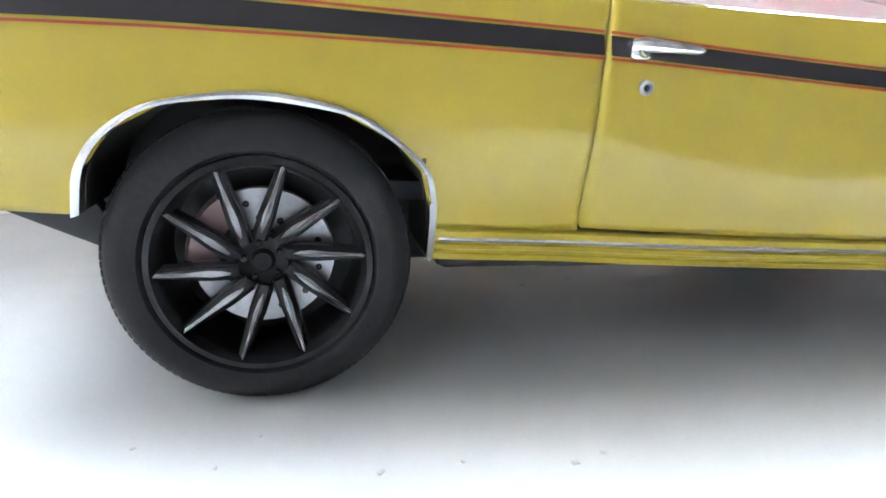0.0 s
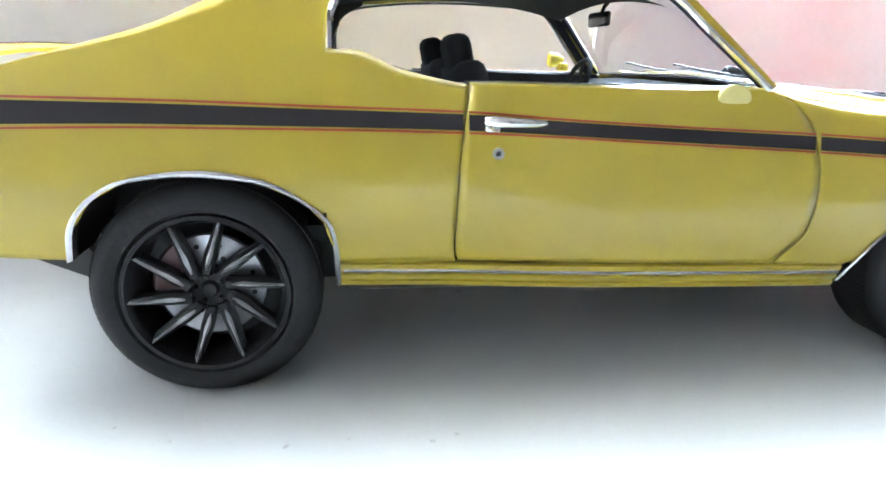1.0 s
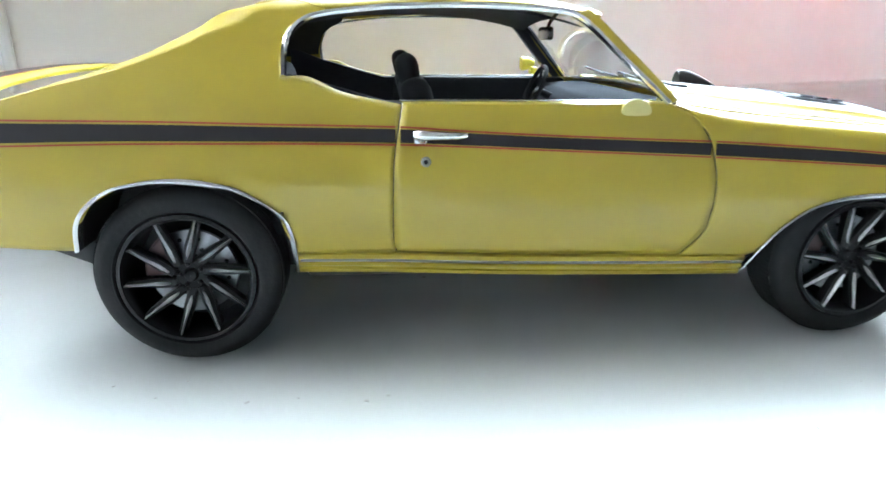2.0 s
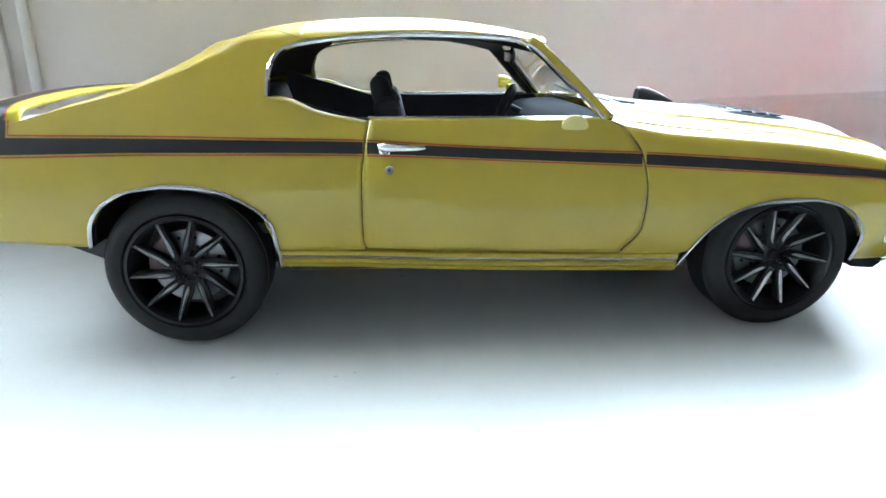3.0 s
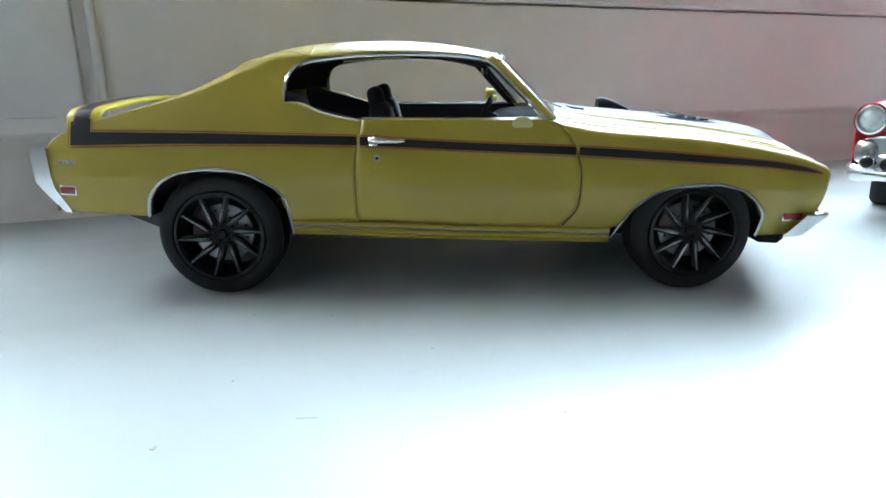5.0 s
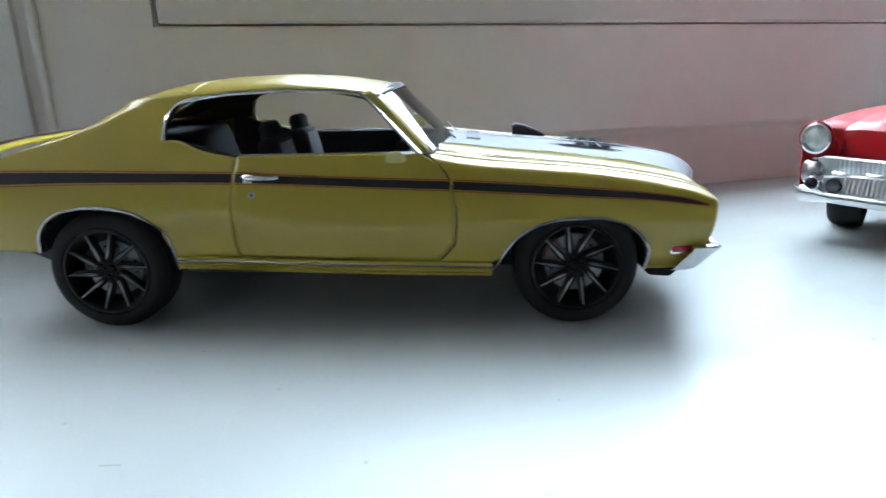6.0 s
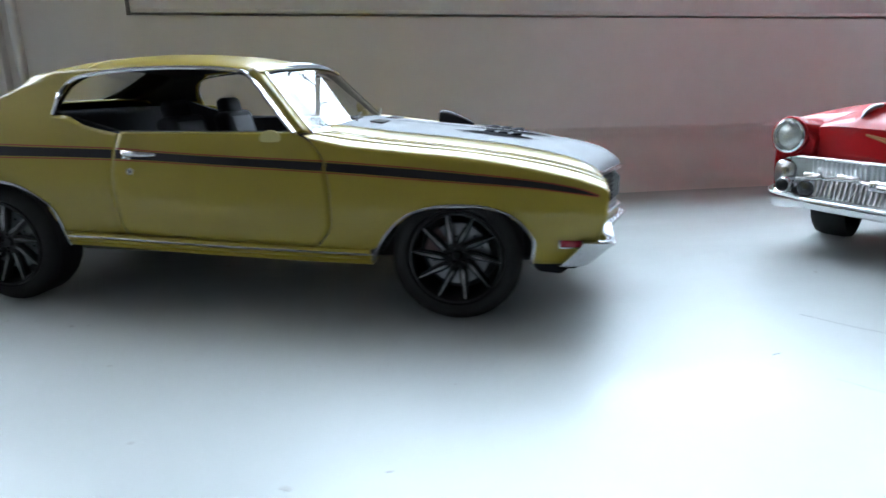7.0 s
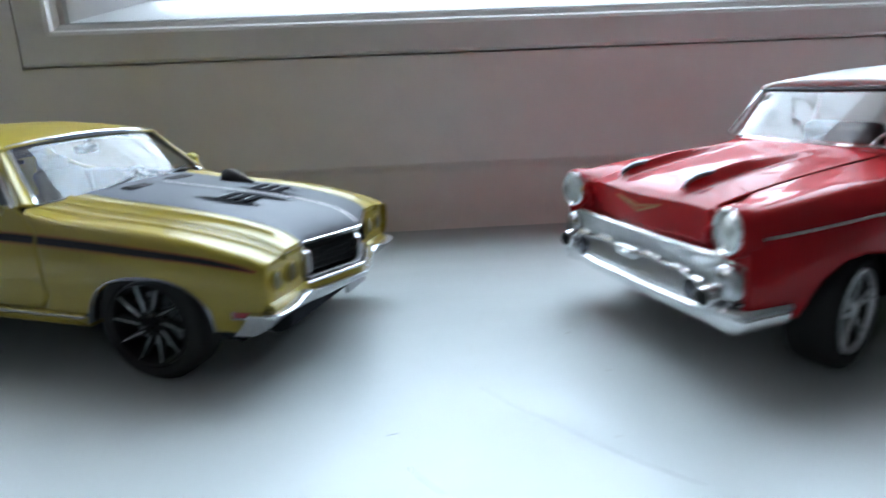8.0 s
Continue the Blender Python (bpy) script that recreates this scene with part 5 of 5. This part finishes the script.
# upper bright lip and the oval ends
bm = bmesh.new()
pts = []
for t in np.linspace(-1, 1, 41):
    a = abs(t)
    y = 0.80 * t
    pts.append((0.085 - 0.10 * a**4, y, 0.715 - 0.10 * max(0, a - 0.8) ** 1.5 * 6))
tube(bm, pts, 0.013, 10, flat=1.1)
part("grille_lip", bm, CHROME, sedan, "chrome lip above the grille")
bm = bmesh.new()
rows = []
for t in np.linspace(-1, 1, 71):
    a = abs(t)
    if a < 0.72:
        x, y = 0.140 - 0.045 * (a / 0.72) ** 3, t / 0.72 * 0.715
        nx, ny = 1.0, 0.25 * t
    else:
        k = (a - 0.72) / 0.28
        ang = min(1, k / 0.35) * math.pi / 2
        x = 0.095 - 0.11 * (1 - math.cos(ang)) - max(0, k - 0.35) * 0.42
        y = math.copysign(0.715 + 0.125 * math.sin(ang) + 0.05 * max(0, k - 0.35), t)
        nx, ny = math.cos(ang), math.copysign(math.sin(ang), t)
    low = min(1.0, max(0.0, (a - 0.56) / 0.2))
    zl, zh = 0.345 - 0.030 * low * low * (3 - 2 * low) + 0.22 * max(0, a - 0.8), 0.436 + 0.03 * low + 0.10 * max(0, a - 0.8)
    rows.append([(x + nx * o, y + ny * o, zl + (zh - zl) * v) for v, o in ((0, -0.06), (0.0, -0.02), (0.10, -0.002), (0.35, 0.008), (0.58, 0.010), (0.66, 0.008), (0.74, 0.020), (0.86, 0.026), (1.0, 0.010), (1.02, -0.02), (1.0, -0.06))])
add_grid(bm, np.array(rows))
bumper = part("front_bumper", bm, CHROME, sedan, "heavy chrome wraparound bumper")
for s in (-1, 1):
    bm = bmesh.new()
    lathe(bm, [(0.001, 0.105), (0.025, 0.100), (0.048, 0.080), (0.060, 0.045), (0.066, 0.0), (0.072, -0.04), (0.085, -0.08)], (0.10, s * 0.665, 0.505), "x", 24)
    b = part("bumper_bullet", bm, CHROME, bumper, "chrome bullet guard")
    bm = bmesh.new()
    lathe(bm, [(0.001, 0.118), (0.022, 0.114), (0.042, 0.098), (0.050, 0.080)], (0.10, s * 0.665, 0.505), "x", 24)
    part("rubber_tip", bm, RIMBLACK, b, "dark bullet tip")
    # bulged end piece of the grille
    bm = bmesh.new()
    slab(bm, (0.025, s * 0.72, 0.580), (0.15, 0.18, 0.22), 0.07, 4)
    part("grille_end", bm, TRIM, grille, "bulged chrome grille end")
    bm = bmesh.new()
    lathe(bm, [(0.001, 0.02), (0.05, 0.016), (0.062, 0.0)], (0.11, s * 0.525, 0.49), "x", 24)
    part("parking_light", bm, SMOKE, grille, "round parking light")

# cowl, windscreen, roof
bm = bmesh.new()
slab(bm, (-2.75, 0, 1.03), (2.2, 1.60, 0.03))
add_grid(bm, np.array([[(-1.82 + 0.32 * (1 - abs(t) ** 3) + d, 0.80 * t, 1.190 - 0.10 * abs(t) ** 3 - 0.02 * k) for t in np.linspace(-1, 1, 25)] for k, d in enumerate((0.0, 0.05, 0.14))]), (0, 0, 1))
part("cowl", bm, RED, sedan)
tt = np.linspace(-1, 1, 41)
rows = []
for v in np.linspace(0, 1, 12):
    yw, x0, z0 = 0.645 + 0.125 * v, -2.05 + 0.26 * v, 1.515 - 0.33 * v
    rows.append([(x0 + (0.20 + 0.10 * v) * (1 - abs(t) ** 3.2), yw * math.copysign(abs(t) ** 0.9, t), z0) for t in tt])
bm = bmesh.new()
add_grid(bm, np.array(rows), (1, 0, 0.5))
shield = part("windscreen", bm, GLASS, sedan, "clear wraparound windscreen", flip=True)
R = np.array(rows)
bm = bmesh.new()
tube(bm, R[-1], 0.014, 6)
tube(bm, R[:, 0], 0.014, 6)
tube(bm, R[:, -1], 0.014, 6)
part("windscreen_trim", bm, CHROME, shield, "chrome windscreen surround")
bm = bmesh.new()
tube(bm, R[0] + np.array([0.004, 0, 0.0]), 0.022, 6)
part("windscreen_seal", bm, BLACK, shield, "dark strip under the roof edge")
bm = bmesh.new()
rows = []
for u in np.linspace(0, 1, 40):
    row = []
    for t in tt:
        xf = -1.83 - 0.20 * abs(t) ** 3.2
        x = xf + u * (-3.95 - xf)
        crown = 0.055 + 0.075 * math.sin(min(1, u * 2.2) * math.pi / 2)
        z = 1.530 + crown * (1 - abs(t) ** 2.5) - 0.34 * max(0, u - 0.72) ** 1.6 * 4
        row.append((x, (0.66 + 0.02 * math.sin(u * 3)) * math.copysign(abs(t) ** 0.9, t), z))
    rows.append(row)
add_grid(bm, np.array(rows), (0, 0, 1))
part("roof", bm, CREAM, sedan, "white roof", solid=0.03)
for s in (-1, 1):
    bm = bmesh.new()
    tube(bm, [(-2.10, s * 0.640, 1.52), (-1.97, s * 0.705, 1.34), (-1.84, s * 0.755, 1.17)], 0.022, 8)
    tube(bm, [(-2.80, s * 0.68, 1.53), (-2.82, s * 0.78, 1.05)], 0.022, 8)
    tube(bm, [(-3.75, s * 0.68, 1.47), (-3.95, s * 0.76, 1.06)], 0.06, 8)
    part("roof_pillar", bm, CREAM, sedan)
bm = bmesh.new()
add_grid(bm, np.array([[(-4.79 + 0.02 * v, 0.80 * t, 0.42 + 0.66 * v) for t in np.linspace(-1, 1, 9)] for v in (0, 0.5, 1.0)]))
add_grid(bm, np.array([[(-4.78 + u, 0.80 * t, 1.08 + 0.03 * (1 - t * t)) for t in np.linspace(-1, 1, 9)] for u in (0, 0.4, 0.85)]))
part("trunk", bm, RED, sedan)
bm = bmesh.new()
slab(bm, (-4.85, 0, 0.50), (0.14, 1.72, 0.20), 0.05, 3)
part("rear_bumper", bm, CHROME, sedan, "chrome rear bumper")
bm = bmesh.new()
slab(bm, (-2.35, 0, 0.42), (4.6, 1.02, 0.22), 0.05)
slab(bm, (-2.40, 0, 0.36), (1.70, 1.62, 0.10), 0.03)
part("underbody", bm, DARK, sedan, "black plastic underbody")
bm = bmesh.new()
slab(bm, (-1.75, 0, 0.95), (0.25, 1.4, 0.22), 0.06)
part("dashboard", bm, GREYVINYL, sedan)
for y in (-0.36, 0.36):
    bm = bmesh.new()
    slab(bm, (-2.65, y, 0.98), (0.16, 0.60, 0.55), 0.06, 3, Matrix.Rotation(radians(12), 3, "Y"))
    part("front_seat", bm, GREYVINYL, sedan, "grey seat back")
bm = bmesh.new()
tr = Matrix.Translation((-2.10, 0.36, 1.10)) @ Matrix.Rotation(radians(60), 4, "Y")
tube(bm, [tr @ Vector((0.19 * math.cos(a), 0.19 * math.sin(a), 0)) for a in np.linspace(0, 2 * math.pi, 31)], 0.014, 8, caps=False)
tube(bm, [tr @ Vector((0, -0.18, 0)), tr @ Vector((0, 0.18, 0))], 0.012, 6)
part("steering_wheel", bm, DULL, sedan, "pale steering wheel")


def five_spoke(x, s, r, parent, shift, steer=0.0):
    """A black tyre on a silver five-spoke wheel."""
    yo = s * 0.865
    bm = bmesh.new()
    lathe(bm, [(r * 0.70, -0.06), (r * 0.71, -0.012), (r * 0.75, 0.0), (r * 0.86, 0.006), (r * 0.95, -0.015), (r * 0.99, -0.05), (r, -0.08), (r, -0.20), (r * 0.97, -0.25), (r * 0.72, -0.25), (r * 0.70, -0.06)], (x, yo, r), "y", 64, s)
    w = part("wheel", bm, RUBBER, parent, "black tyre on a silver five-spoke wheel")
    q = r * 0.70
    bm = bmesh.new()
    lathe(bm, [(q + 0.002, -0.02), (q, 0.004), (q - 0.012, 0.006), (q - 0.020, -0.004), (q - 0.022, -0.025)], (x, yo, r), "y", 48, s)
    rim = part("rim", bm, ALLOY, w, "silver rim lip")
    bm = bmesh.new()
    lathe(bm, [(q - 0.020, -0.02), (q - 0.028, -0.06), (q - 0.035, -0.12), (0.12, -0.13), (0.001, -0.13)], (x, yo, r), "y", 32, s)
    part("brake_drum", bm, DARK, w)
    bm = bmesh.new()
    lathe(bm, [(0.001, -0.01), (0.035, -0.012), (0.055, -0.03), (0.060, -0.08)], (x, yo, r), "y", 24, s)
    part("hub_cap", bm, ALLOY, rim)
    for k in range(5):
        a = 2 * math.pi * k / 5 + 0.3
        bm = bmesh.new()
        for da in (-0.17, 0.17):
            p0 = Vector((x + 0.040 * math.cos(a), yo - s * 0.030, r + 0.040 * math.sin(a)))
            p1 = Vector((x + (q - 0.012) * math.cos(a + da), yo - s * 0.010, r + (q - 0.012) * math.sin(a + da)))
            tube(bm, [p0, p0.lerp(p1, 0.5), p1], [0.014, 0.009, 0.011], 8)
        part("spoke", bm, CHROME, rim)
    pivot = Vector((x, yo - s * 0.12, 0)) * S
    turn = Matrix.Rotation(radians(steer), 4, "Z")
    w.matrix_basis = Matrix.Translation(Vector((shift * S, 0, 0)) + pivot) @ turn @ Matrix.Translation(-pivot)
    return w


for s in (-1, 1):
    five_spoke(0.5, s, RW, sedan, AX * 0.87 - 0.5, 14.0)
    five_spoke(0.5, s, RW, sedan, AXR + 0.24 - 0.5)


# hairline scratches and flecks on the sill
SCRATCH = material("grey_scratch", (0.47, 0.485, 0.49), 0.6)
FLECK = material("dark_fleck", (0.42, 0.42, 0.41), 0.8)
for way, r in (([(4.77, -0.63), (4.98, -0.80), (5.18, -0.905), (5.44, -1.075), (5.64, -1.19), (5.88, -1.295)], 0.0024), ([(4.47, -1.20), (4.43, -1.22)], 0.003), ([(4.62, -1.45), (4.72, -1.53), (4.83, -1.60)], 0.002)):
    bm = bmesh.new()
    tube(bm, [(x, y, 0.0) for x, y in way], r, 4)
    tagged(part("scratch", bm, SCRATCH), "faint grey scratch in the white sill paint", "scratch", kind="stuff")
rng = random.Random(11)
bm = bmesh.new()
spots = [(0.27, -1.286, 0.020), (0.71, -1.312, 0.018), (0.456, -1.272, 0.010), (-0.264, -1.124, 0.014), (0.009, -1.11, 0.009), (-0.077, -1.222, 0.010), (0.25, -2.56, 0.024), (2.49, -2.53, 0.034), (2.81, -2.39, 0.02), (1.80, -2.35, 0.018), (0.385, -2.06, 0.014), (2.28, -1.63, 0.016)]
spots += [(rng.uniform(-1.6, 5.5), rng.uniform(-2.4, -1.05), rng.choice((0.006, 0.008))) for k in range(12)]
for x, y, l in spots:
    slab(bm, (x, y, 0.0005), (l, l * rng.uniform(0.35, 0.7), 0.003), 0.0, rot=Matrix.Rotation(rng.uniform(0, 3.14), 3, "Z"))
slab(bm, (0.77, -2.37, 0.0005), (0.085, 0.008, 0.002), 0.0, rot=Matrix.Rotation(0.05, 3, "Z"))
tagged(part("dust", bm, FLECK), "tiny dark flecks of dust on the sill", "dust", kind="stuff")
